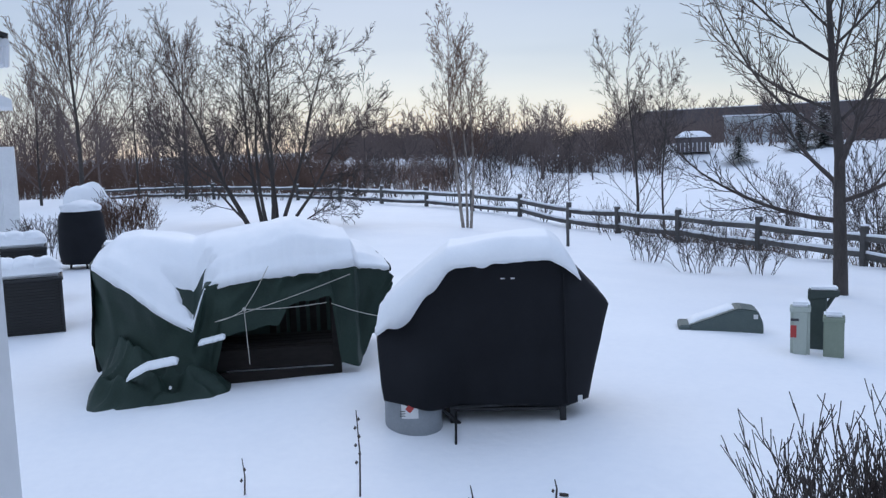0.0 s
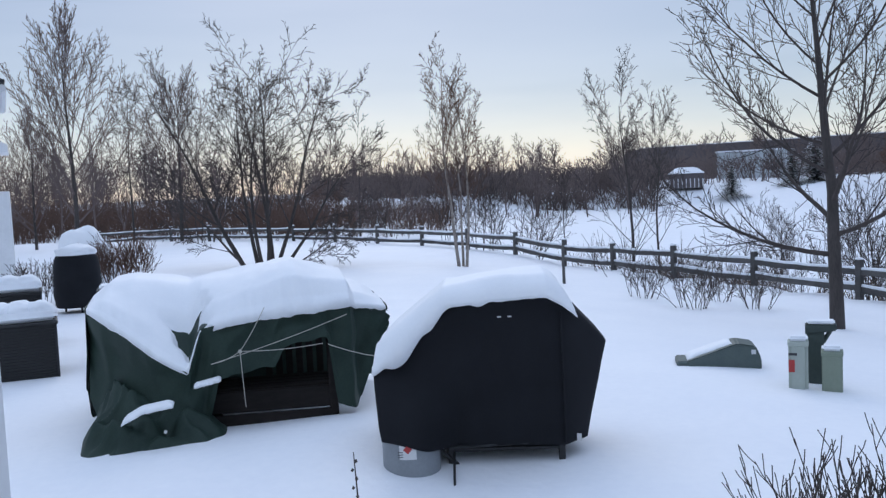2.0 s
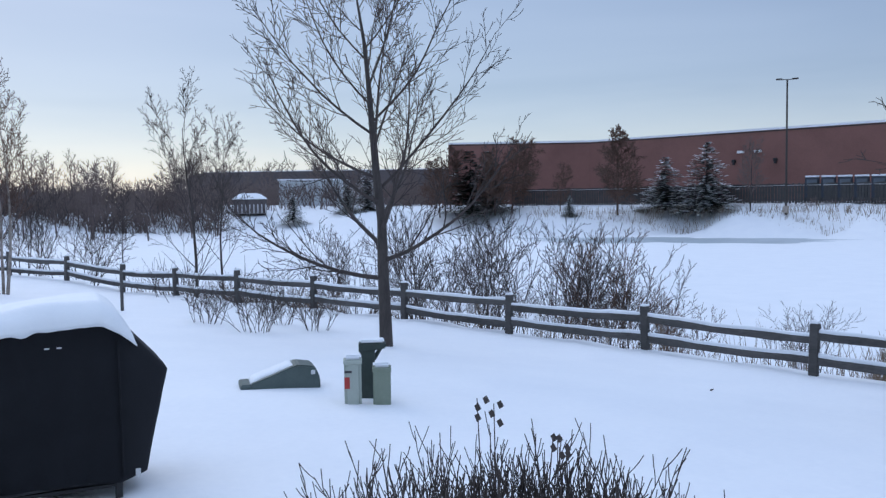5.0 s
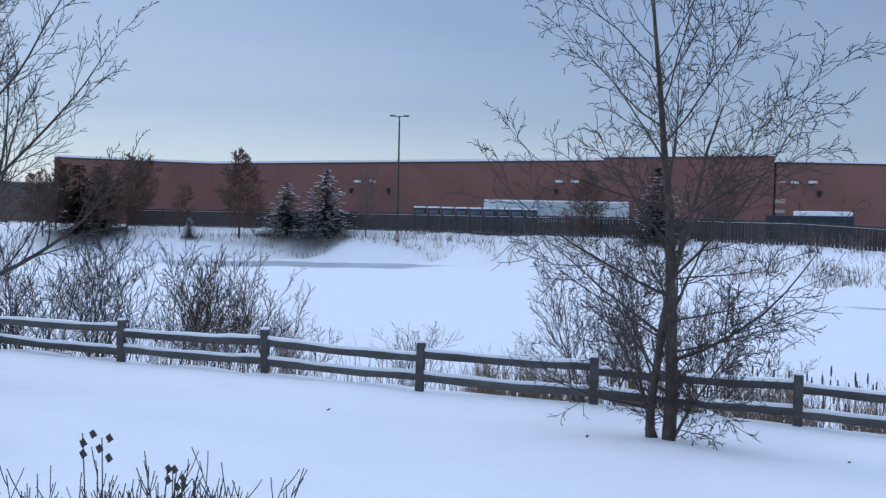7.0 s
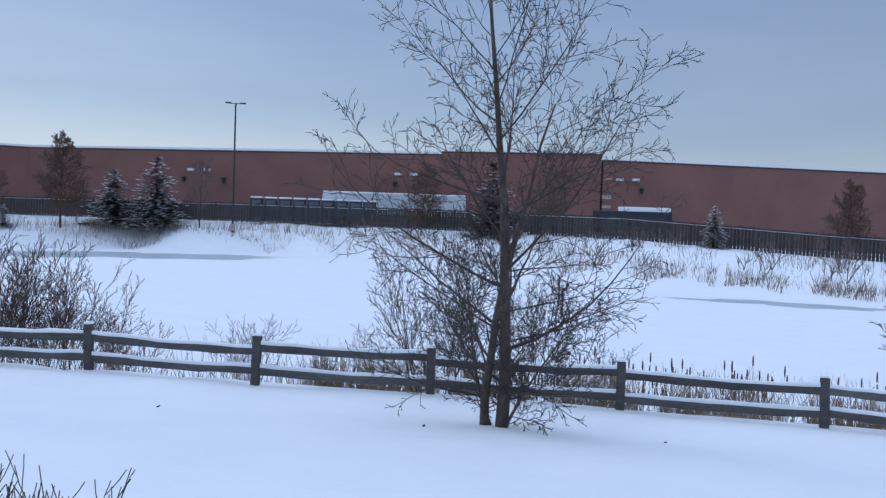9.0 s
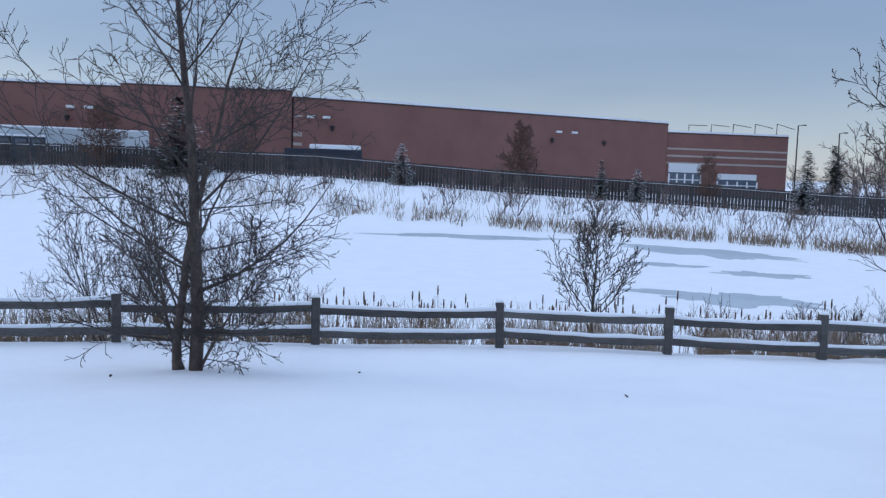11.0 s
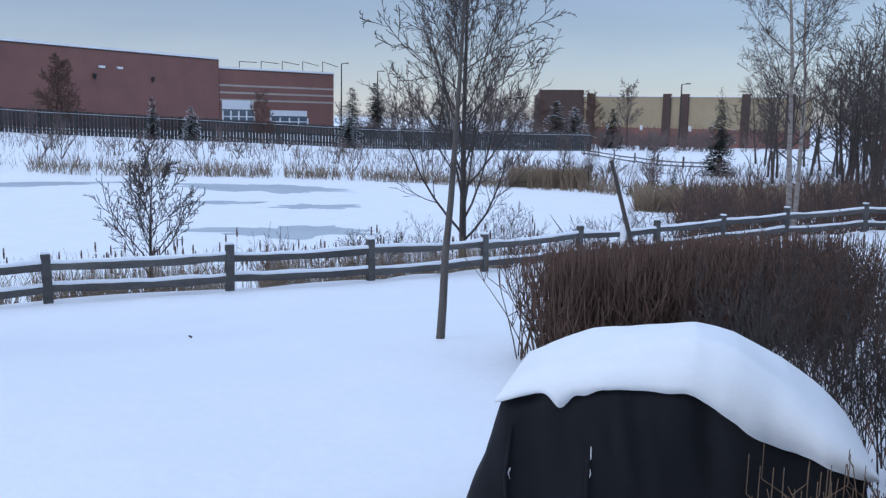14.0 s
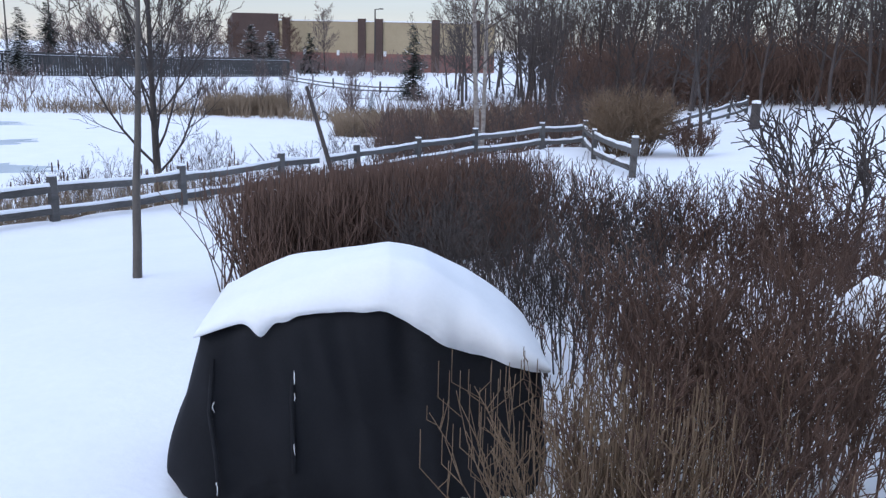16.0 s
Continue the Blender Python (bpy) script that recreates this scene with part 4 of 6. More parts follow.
def snow_over(curve, thick, depth, y0=0.0, seed=0.0, nu=44, nv=16, ragged=0.05, sink=0.015, lip=0.0, ends=(9, 9), tongues=()):
    """A quilt of settled snow over a curve in x and z; its front edge is ragged."""
    c = np.array(curve, float)
    s = np.concatenate([[0], np.cumsum(np.linalg.norm(np.diff(c, axis=0), axis=1))])
    u = np.linspace(0, s[-1], nu)
    X, Z = np.interp(u, s, c[:, 0]), np.interp(u, s, c[:, 1])
    top, low = [], []
    for i in range(nu):
        a = i / (nu - 1)
        end = min(1.0, a * ends[0], (1 - a) * ends[1]) ** 0.5
        for j in range(nv):
            b = j / (nv - 1)
            y = y0 + depth * b
            if b < 0.5:
                y += (1 - 2 * b) * ragged * (1 - 2 * b) ** 2 * (noise.noise((a * 5 + seed, 0, 0)) + 0.15 * noise.noise((a * 16 + seed, 2, 0)))
            edge = min(1.0, min(b, 1 - b) * 5) ** 0.6
            t = thick * end * edge * (1 + 0.30 * noise.noise((X[i] * 2.1 + seed, y * 2.1, 0)) + 0.035 * noise.noise((X[i] * 8 + seed, y * 8, 3)))
            top.append((X[i], y, Z[i] + t))
            hang = lip * max(0.0, 1 - b * 6) * max(0.1, 1 + 0.9 * noise.noise((a * 6 + seed, 5, 0)) + 0.5 * noise.noise((a * 19 + seed, 8, 0)))
            for at, wide, deep in tongues:
                hang += deep * max(0.0, 1 - b * 6) * math.exp(-((X[i] - at) / wide) ** 2)
            low.append((X[i], y - 0.2 * hang, Z[i] - sink - hang * end))
    faces = []
    m = nu * nv
    for i in range(nu - 1):
        for j in range(nv - 1):
            k = i * nv + j
            faces.append((k, k + nv, k + nv + 1, k + 1))
            faces.append((m + k, m + k + 1, m + k + nv + 1, m + k + nv))
    rim = [i * nv for i in range(nu)] + [(nu - 1) * nv + j for j in range(1, nv)] + [i * nv + nv - 1 for i in range(nu - 2, -1, -1)] + [j for j in range(nv - 2, 0, -1)]
    for a, b in zip(rim, rim[1:] + rim[:1]):
        faces.append((a, m + a, m + b, b))
    return top + low, faces


def fix(me):
    bm = bmesh.new()
    bm.from_mesh(me)
    bmesh.ops.recalc_face_normals(bm, faces=bm.faces)
    bm.to_mesh(me)
    bm.free()
    return me


GREY_TANK = material("grey_enamel", [(0.3, (0.20, 0.22, 0.24)), (0.7, (0.27, 0.29, 0.31))], scale=6.0, rough=0.45, bump=0.06)
LABEL = material("white_label", [(0.3, (0.62, 0.62, 0.62)), (0.7, (0.72, 0.72, 0.72))], scale=20.0, rough=0.5, bump=0.0)
RED = material("red_mark", [(0.3, (0.38, 0.03, 0.03)), (0.7, (0.46, 0.05, 0.04))], scale=20.0, rough=0.5, bump=0.0)
INK = material("dark_ink", [(0.3, (0.03, 0.03, 0.035)), (0.7, (0.06, 0.06, 0.065))], scale=20.0, rough=0.6, bump=0.0)
BLACK = material("black_steel", [(0.3, (0.008, 0.008, 0.009)), (0.7, (0.018, 0.018, 0.02))], scale=8.0, rough=0.45, bump=0.05)
ROPE = material("pale_cord", [(0.3, (0.42, 0.40, 0.36)), (0.7, (0.56, 0.53, 0.48))], scale=60.0, rough=0.9, bump=0.2)
DARK_WOOD = material("dark_stained_wood", [(0.3, (0.012, 0.011, 0.011)), (0.7, (0.035, 0.03, 0.028))], scale=3.0, rough=0.85, bump=0.3, stretch=(0.3, 1, 1), shine=0.12)
SAGE = material("sage_plastic", [(0.3, (0.20, 0.24, 0.18)), (0.7, (0.26, 0.30, 0.23))], scale=4.0, rough=0.6, bump=0.08)
CREAM = material("pale_green_plastic", [(0.3, (0.36, 0.40, 0.35)), (0.7, (0.44, 0.48, 0.42))], scale=4.0, rough=0.6, bump=0.08)
DGREEN = material("dark_green_steel", [(0.3, (0.030, 0.045, 0.040)), (0.7, (0.052, 0.072, 0.064))], scale=4.0, rough=0.55, bump=0.08)
SLATE = material("grey_green_fibreglass", [(0.3, (0.065, 0.09, 0.085)), (0.7, (0.10, 0.13, 0.12))], scale=6.0, rough=0.6, bump=0.15)


def build_grill():
    x, y = polar(3.2, 5.5)
    t = thing("covered_grill", x, y, 1.19, "barbecue grill under a black fitted cover with snow on top", "grill", turn=-3.2)
    out = [(-0.70, 0.25), (-0.76, 0.66), (-0.29, 1.09), (-0.1, 1.11), (0.37, 1.13), (0.48, 1.08), (0.77, 0.75), (0.61, 0.14), (0.46, 0.13), (-0.3, 0.15)]
    cv, cf = draped(out, 0.62, 0.010, 3.0, side_x=0.44, slant=0.9)
    # the cloth bulges over the gas cylinder
    cv = [(a, b - 0.22 * smooth01((-0.22 - a) / 0.22) * smooth01((0.75 - c) / 0.45) * (1 - smooth01((b - 0.1) / 0.3)), c) for a, b, c in cv]
    cover = put("cover", fix(mesh_of("cover", cv, cf, COVER, True)), t, None, "black cloth cover with soft folds")
    part("seam", join(rod((0.455, -0.012, 0.16), (0.445, -0.012, 1.0), 0.006, 5)), COVER, cover)
    part("tag", box(0.03, 0.004, 0.05, (0.545, 0.075, 0.14)), LABEL, cover, "small white tag")
    for fx in (0.06, 0.125):
        part("fastener", box(0.026, 0.006, 0.008, (fx, -0.02, 0.976)), LABEL, cover)
    put("snow_cap", fix(mesh_of("snow_cap", *snow_over([(-0.76, 0.66), (-0.62, 0.80), (-0.45, 0.95), (-0.29, 1.085), (0.0, 1.105), (0.36, 1.12), (0.46, 1.06), (0.55, 0.97)], 0.115, 0.70, -0.045, 2.0, 110, 20, 0.03, 0.01, 0.018, (60, 9), ((-0.55, 0.13, 0.12), (-0.36, 0.07, 0.05), (-0.06, 0.05, 0.02))), SNOWCAP, True)), t, None, "thick cap of settled snow")
    for lx, ly in ((0.43, 0.05), (0.40, 0.5), (-0.28, 0.05), (-0.28, 0.5)):
        part("leg", box(0.042, 0.042, 0.34, (lx, ly, -0.1), 0.006), BLACK, t)
    part("shelf", box(0.74, 0.46, 0.03, (0.07, 0.28, 0.10), 0.008), BLACK, t)
    part("rail", rod((-0.3, 0.02, 0.14), (0.45, 0.02, 0.17), 0.012), DARK_METAL, t)
    part("brace", rod((-0.42, 0.0, 0.20), (-0.24, 0.04, 0.02), 0.014), BLACK, t)
    part("hose", rod((-0.25, -0.42, -0.06), (-0.26, -0.02, 0.12), 0.009), BLACK, t, "black rubber hose")


build_grill()


def lathe(profile, n=28):
    verts, faces = [], []
    for r, z in profile:
        for j in range(n):
            a = 2 * math.pi * j / n
            verts.append((r * math.cos(a), r * math.sin(a), z))
    for i in range(len(profile) - 1):
        for j in range(n):
            k = (j + 1) % n
            faces.append((i * n + j, i * n + k, (i + 1) * n + k, (i + 1) * n + j))
    faces.append(tuple((len(profile) - 1) * n + j for j in range(n)))
    return verts, faces


def build_tank():
    x, y = polar(-2.35, 5.50)
    t = thing("gas_cylinder", x, y, 1.2, "grey propane cylinder with a white warning label in snow", "gas cylinder", turn=2.35)
    put("body", mesh_of("body", *lathe([(0.17, -0.1), (0.182, -0.02), (0.184, 0.02), (0.184, 0.24), (0.175, 0.29), (0.14, 0.33), (0.08, 0.35), (0.0, 0.355)]), GREY_TANK, True), t)
    vs, fs = [], []
    for i in range(9):
        a = -math.pi / 2 - 0.42 + i * 0.072
        for z in (0.13, 0.24):
            vs.append((0.1865 * math.cos(a), 0.1865 * math.sin(a), z))
    fs = [(2 * i, 2 * i + 2, 2 * i + 3, 2 * i + 1) for i in range(8)]
    lab = put("label", mesh_of("label", vs, fs, LABEL, True), t, None, "white paper label")
    a = -math.pi / 2 - 0.13
    m = Matrix.Translation((0.189 * math.cos(a), 0.189 * math.sin(a), 0.195)) @ pose(0, 0, 0, 0, 45, 0)
    dm = box(0.04, 0.002, 0.04, (0, 0, -0.02))
    part("diamond", dm, RED, lab, "red diamond mark").matrix_basis = m
    for z in (0.145, 0.16, 0.175):
        a = -math.pi / 2 - 0.33
        part("print_line", box(0.05, 0.002, 0.004, (0.188 * math.cos(a), 0.188 * math.sin(a), z)), INK, lab)
    part("collar", box(0.16, 0.16, 0.05, (0, 0, 0.33), 0.02, seg=2), GREY_TANK, t)


build_tank()


def build_furniture():
    x, y = polar(-12.5, 6.9)
    t = thing("covered_patio_table", x, y, 1.22, "patio table under a roped green tarpaulin heaped with snow", "patio furniture", turn=12.5)
    # along the front: place, height and reach of the top edge, height at the back, height of the hem, depth of snow
    X = [-1.25, -1.1, -0.9, -0.7, -0.46, -0.36, 0.0, 0.4, 0.80, 0.86, 1.15]
    ZT = [0.96, 0.89, 0.76, 0.62, 0.47, 0.78, 0.84, 0.87, 0.90, 0.84, 0.82]
    YT = [0.45, 0.25, 0.08, -0.05, -0.12, 0.0, -0.02, -0.02, 0.0, 0.22, 0.35]
    ZR = [1.0, 1.02, 1.03, 1.02, 1.0, 1.0, 1.0, 1.0, 0.97, 0.9, 0.84]
    HX, HZ = [-1.25, -1.15, -0.34, -0.24, 0.18, 0.27, 0.60, 0.66, 0.82, 0.88, 1.15], [0.25, 0.0, 0.0, 0.40, 0.46, 0.60, 0.66, 0.12, 0.06, 0.12, 0.66]
    SNOW_DEEP = [0.07, 0.11, 0.11, 0.09, 0.07, 0.10, 0.15, 0.20, 0.13, 0.08, 0.06]
    B, nu, drop, flat = 1.45, 150, 16, 26

    def top_at(x, v):
        zt, yt, zr = np.interp(x, X, ZT), np.interp(x, X, YT), np.interp(x, X, ZR)
        return yt + (B - yt) * v, zt + (zr - zt) * smooth01(v * 1.9) + 0.018 * noise.noise((x * 3, v * 4, 6.0))

    vs, fs = [], []
    for i in range(nu):
        x = -1.25 + 2.40 * i / (nu - 1)
        y0, z0 = top_at(x, 0.0)
        hem = float(np.interp(x, HX, HZ)) + 0.03 * noise.noise((x * 7, 1, 0))
        for j in range(drop):
            h = 1 - j / drop
            crease = abs(noise.noise((x * 3.4 + h * 1.1, h * 1.6, 9.0))) + 0.5 * abs(noise.noise((x * 9 - h * 2, h * 2.5, 4.0)))
            pull = 0.05 * (h < 0.985) * math.sin(math.pi * min(1.0, h * 1.1)) * smooth01((-0.3 - x) / 0.3)
            vs.append((x + 0.03 * noise.noise((h * 4, x * 5, 2)), y0 - 0.05 * h + 0.075 * crease * math.sin(math.pi * min(1.0, h + 0.15)) + pull, hem + (z0 - hem) * (1 - h)))
        for j in range(flat):
            y, z = top_at(x, j / (flat - 1))
            vs.append((x, y, z))
        for j in range(1, 7):
            vs.append((x, B + 0.05 * j / 6 + 0.02 * noise.noise((x * 5, j * 0.4, 3)), top_at(x, 1.0)[1] * (1 - j / 6)))
    rows = drop + flat + 6
    for i in range(nu - 1):
        for j in range(rows - 1):
            k = i * rows + j
            fs.append((k, k + rows, k + rows + 1, k + 1))
    for i, out, low in ((0, -0.04, 0.3), (nu - 1, 0.0, 0.76)):
        x, base, n = vs[i * rows][0], len(vs), 8
        for j in range(flat):
            y, z = top_at(-1.25 if i == 0 else 1.15, j / (flat - 1))
            foot = low * (1 - (i == 0) * smooth01(j / (flat - 1) * 3))
            for q in range(n):
                vs.append((x + out * q / n + 0.03 * noise.noise((y * 5, q * 0.3, 8)), y, z + (foot - z) * q / (n - 1)))
        for j in range(flat - 1):
            for q in range(n - 1):
                k = base + j * n + q
                fs.append((k, k + n, k + n + 1, k + 1))
    tarp = put("tarpaulin", fix(mesh_of("tarpaulin", vs, fs, TARP, True)), t, None, "creased dark green tarpaulin")
    # the tarp gathered on the ground at the near corner
    gx, gy = 56, 40
    gv, gf = [], []
    for i in range(gx):
        for j in range(gy):
            u, v = i / (gx - 1), j / (gy - 1)
            px, py = -1.24 + 1.05 * u, -0.42 + 0.72 * v
            edge = min(1.0, 5 * min(u, 1 - u)) * min(1.0, 3.5 * v)
            tall = 0.44 - 0.26 * u + 0.05 * noise.noise((px * 3, py * 3, 1.0))
            fold = 1.2 * abs(noise.noise((px * 2.6 + py * 3.4, py * 1.2 - px * 0.6, 7.0))) + 0.5 * abs(noise.noise((px * 7.0 - py * 5.0, py * 3.0, 2.0)))
            gv.append((px + 0.03 * noise.noise((py * 6, px * 6, 1)), py + 0.07 * noise.noise((px * 5, py * 4, 3)) * edge, edge ** 0.6 * (tall * (0.35 + 0.65 * min(1.0, v * 1.7)) - 0.30 * fold + 0.06) - 0.04))
    for i in range(gx - 1):
        for j in range(gy - 1):
            k = i * gy + j
            gf.append((k, k + gy, k + gy + 1, k + 1))
    put("gathered_fold", fix(mesh_of("gathered_fold", gv, gf, TARP, True)), tarp, None, "bunched green tarpaulin")
    part("grommet", join(rod((-0.62, -0.42, 0.12), (-0.62, -0.40, 0.122), 0.011, 10)), LABEL, tarp, "metal eyelet")
    for nm, seed, curve, th, dp, y0 in (("snow_patch", 5.0, [(-0.92, 0.20), (-0.78, 0.27), (-0.56, 0.30)], 0.025, 0.15, -0.40), ("snow_patch", 6.0, [(-0.42, 0.38), (-0.30, 0.40), (-0.22, 0.42)], 0.02, 0.1, -0.2)):
        put(nm, fix(mesh_of(nm, *snow_over(curve, th, dp, y0, seed), SNOWCAP, True)), t)
    sv, low, sf, nv = [], [], [], 34
    for i in range(nu):
        x = -1.23 + 2.36 * i / (nu - 1)
        rag = 0.5 + 0.9 * noise.noise((x * 6, 2, 0)) + 0.6 * noise.noise((x * 17, 4, 0))
        start = 0.03 * max(0.0, rag) + 0.07 * math.exp(-((x + 0.40) / 0.10) ** 2) * max(0.2, rag)
        deep = float(np.interp(x, X, SNOW_DEEP)) * min(1.0, 14 * min(i + 1, nu - i) / nu) ** 0.5
        for j in range(nv):
            w = (j / (nv - 1)) ** 1.4
            y, z = top_at(x, start + (1.02 - start) * w)
            rise = min(1.0, w * 9 + 0.02) ** 0.55 * min(1.0, (1 - w) * 8) ** 0.5
            mound = 1 + 0.45 * math.exp(-((x - 0.30) / 0.42) ** 2 - ((w - 0.2) / 0.2) ** 2) + 0.22 * noise.noise((x * 2.3, y * 2.3, 1)) + 0.07 * noise.noise((x * 8, y * 8, 3))
            # a fold of the tarp stands clear of the snow beside the bench
            fold = smooth01((x + 0.43 + 1.15 * w) / 0.07 + 0.9 * noise.noise((x * 9, w * 14, 5))) * smooth01((-0.30 - x + 0.10 * noise.noise((w * 16, 1, 0))) / 0.05) * smooth01((0.27 - w) / 0.05)
            sv.append((x, y - 0.045 * (w < 0.01), z + deep * rise * mound * (1 - fold) - 0.012 * fold))
            low.append((x, y - 0.045 * (w < 0.01), z - 0.015 - 0.03 * (w < 0.01) * max(0.0, rag)))
    m = nu * nv
    for i in range(nu - 1):
        for j in range(nv - 1):
            k = i * nv + j
            sf += [(k, k + nv, k + nv + 1, k + 1), (m + k, m + k + 1, m + k + nv + 1, m + k + nv)]
    rim = [i * nv for i in range(nu)] + [(nu - 1) * nv + j for j in range(1, nv)] + [i * nv + nv - 1 for i in range(nu - 2, -1, -1)] + [j for j in range(nv - 2, 0, -1)]
    sf += [(a, m + a, m + b, b) for a, b in zip(rim, rim[1:] + rim[:1])]
    put("snow_blanket", fix(mesh_of("snow_blanket", sv + low, sf, SNOWCAP, True)), t, None, "deep rounded blanket of snow")

    def cord(a, b, sag=0.015, name="cord"):
        a, b = np.array(a, float), np.array(b, float)
        s = Soup()
        s.tube([a + (b - a) * k / 8 - np.array([0, 0, sag * math.sin(math.pi * k / 8)]) for k in range(9)], [0.0032] * 9, 5)
        put(name, s.mesh(name, ROPE), t, None, "pale tied cord")

    yf = -0.085
    K = (-0.07, yf, 0.60)
    for a, b in (((-0.29, yf, 0.52), K), (K, (0.56, yf, 0.61)), ((-0.29, yf, 0.52), (0.76, yf + 0.02, 0.82)), (K, (0.13, yf + 0.03, 0.92)), (K, (-0.05, yf - 0.01, 0.17)), ((0.60, yf, 0.60), (1.02, yf - 0.25, 0.50))):
        cord(a, b)
    part("knot", box(0.03, 0.03, 0.03, (K[0], K[1], K[2] - 0.015), 0.01), ROPE, t)
    # corner post of the table
    part("leg", box(0.07, 0.07, 0.62, (-1.06, 0.55, -0.05), 0.01), BLACK, t)


build_furniture()


def build_bench():
    x, y = polar(-11.5, 7.05)
    t = thing("wooden_bench", x, y, 1.22, "dark wooden slatted bench half hidden under the tarpaulin", "bench", turn=8.0)
    for i in range(4):
        part("seat_slat", box(1.0, 0.09, 0.03, (0.02, 0.02 + i * 0.11, 0.24), 0.006), DARK_WOOD, t)
    part("front_rail", box(1.0, 0.035, 0.17, (0.02, -0.05, 0.08), 0.008), DARK_WOOD, t)
    part("foot_rail", box(1.0, 0.035, 0.12, (0.02, -0.07, -0.05), 0.008), DARK_WOOD, t)
    for sx in (-0.48, 0.52):
        part("leg", box(0.07, 0.07, 0.62, (sx, -0.05, -0.05), 0.01), DARK_WOOD, t)
        part("arm", box(0.08, 0.5, 0.04, (sx, 0.2, 0.56), 0.01), DARK_WOOD, t)
    for i in range(7):
        part("back_slat", box(0.055, 0.02, 0.36, (0.0 + i * 0.085, 0.40, 0.27), 0.005), DARK_WOOD, t)
    part("back_rail", box(1.0, 0.04, 0.08, (0.02, 0.40, 0.62), 0.008), DARK_WOOD, t)


build_bench()


def build_second_grill():
    x, y = polar(127.9, 3.27)
    t = thing("covered_barbecue", x, y, 1.14, "domed barbecue under a creased black cover with a snow cap", "grill", turn=-127)
    out = [(-0.66, -0.05), (-0.78, 0.02), (-0.83, 0.14), (-0.71, 0.54), (-0.66, 0.76), (-0.42, 0.85), (-0.1, 0.89), (0.12, 0.905), (0.36, 0.85), (0.60, 0.735), (0.735, 0.645), (0.79, 0.2), (0.72, -0.05)]
    rings = [(0.06 * i, 0.0) for i in range(12)] + [(0.75, 0.01), (0.82, 0.02), (0.88, 0.03), (0.95, 0.09), (0.985, 0.2), (1.0, 0.4), (1.0, 0.7), (0.98, 0.9), (0.9, 0.98), (0.6, 1.0), (0.0, 1.0)]
    cover = put("cover", fix(mesh_of("cover", *draped(out, 0.72, 0.042, 7.0, rings=rings), COVER, True)), t, None, "creased black cloth cover")
    for pts in ([(-0.585, 0.03, 0.66), (-0.60, 0.0, 0.45), (-0.575, -0.02, 0.25), (-0.57, -0.02, 0.1)], [(-0.265, -0.01, 0.72), (-0.275, -0.03, 0.5), (-0.27, -0.035, 0.2)]):
        s = Soup()
        s.tube(pts, [0.010] * len(pts), 5)
        put("seam", s.mesh("seam", COVER), cover)
        g = np.random.default_rng(int(abs(pts[0][0]) * 1000))
        for k in range(4):
            u = g.uniform(0.05, 0.95)
            p = np.array(pts[0]) + (np.array(pts[-1]) - np.array(pts[0])) * u
            fr = Soup()
            fr.tube([p + (0, -0.010, 0), p + (g.normal(0, 0.004), -0.013, -g.uniform(0.01, 0.03)), p + (g.normal(0, 0.006), -0.012, -g.uniform(0.03, 0.07))], [0.002, 0.003, 0.001], 4)
            put("frost", fr.mesh("frost", SNOWCAP), cover, None, "streak of frost on the seam")
    cap = [(-0.65, 0.765), (-0.5, 0.815), (-0.34, 0.86), (-0.1, 0.885), (0.10, 0.90), (0.26, 0.87), (0.46, 0.795), (0.62, 0.71), (0.745, 0.63)]
    put("snow_cap", fix(mesh_of("snow_cap", *snow_over(cap, 0.125, 0.76, 0.0, 11.0, 120, 28, 0.05, 0.01, 0.015, (2.0, 2.4), ((-0.39, 0.045, 0.10), (-0.30, 0.04, 0.03), (0.34, 0.18, 0.10), (0.62, 0.2, 0.09))), SNOWCAP, True)), t, None, "smooth rounded cap of snow")


build_second_grill()


def lumpy(sx, sy, sz, seed):
    bm = bmesh.new()
    bmesh.ops.create_icosphere(bm, subdivisions=4, radius=1.0)
    for v in bm.verts:
        p = v.co.copy()
        k = 1 + 0.18 * noise.noise(p * 1.6 + Vector((seed, 0, 0))) + 0.07 * noise.noise(p * 4 + Vector((0, seed, 0)))
        v.co = Vector((p.x * sx * k, p.y * sy * k, max(p.z, -0.25) * sz * k))
    return bm


def build_condenser(az, r, top):
    x, y = polar(az, r)
    z = ground(x, y)
    t = thing("air_conditioner", x, y, z, "black louvred air-conditioning condenser topped with snow", "air conditioner", "condensers by the wall", turn=24)
    h = top - z
    part("cabinet", box(0.70, 0.70, h + 0.1, (0, 0, -0.1), 0.02), BLACK, t)
    me = part_mesh(box(0.72, 0.012, 0.014, (0, 0, 0)), BLACK, "louver")
    for i in range(16):
        for a in range(4):
            put("louver", me, t, pose(0, 0, 0, 0, 0, 90 * a) @ Matrix.Translation((0, -0.357, 0.03 + i * (h - 0.08) / 16)))
    for sx in (-1, 1):
        for sy in (-1, 1):
            part("corner_post", box(0.03, 0.03, h, (sx * 0.352, sy * 0.352, 0), 0.006), DARK_METAL, t)
    part("lid", box(0.76, 0.76, 0.05, (0, 0, h - 0.03), 0.015), BLACK, t)
    part("snow_cap", join(box(0.76, 0.76, 0.1, (0, 0, h + 0.015), 0.045, seg=3), *[shifted(lumpy(0.17, 0.15, 0.12, i + r), (0.2 * (i % 3 - 1), 0.18 * (i // 3) - 0.1, h + 0.10)) for i in range(5)]), SNOWCAP, t, "lumpy cap of snow", True)


def shifted(bm, v):
    bmesh.ops.translate(bm, vec=v, verts=bm.verts)
    return bm


build_condenser(-25.75, 10.5, 1.76)
build_condenser(-26.1, 12.6, 1.90)


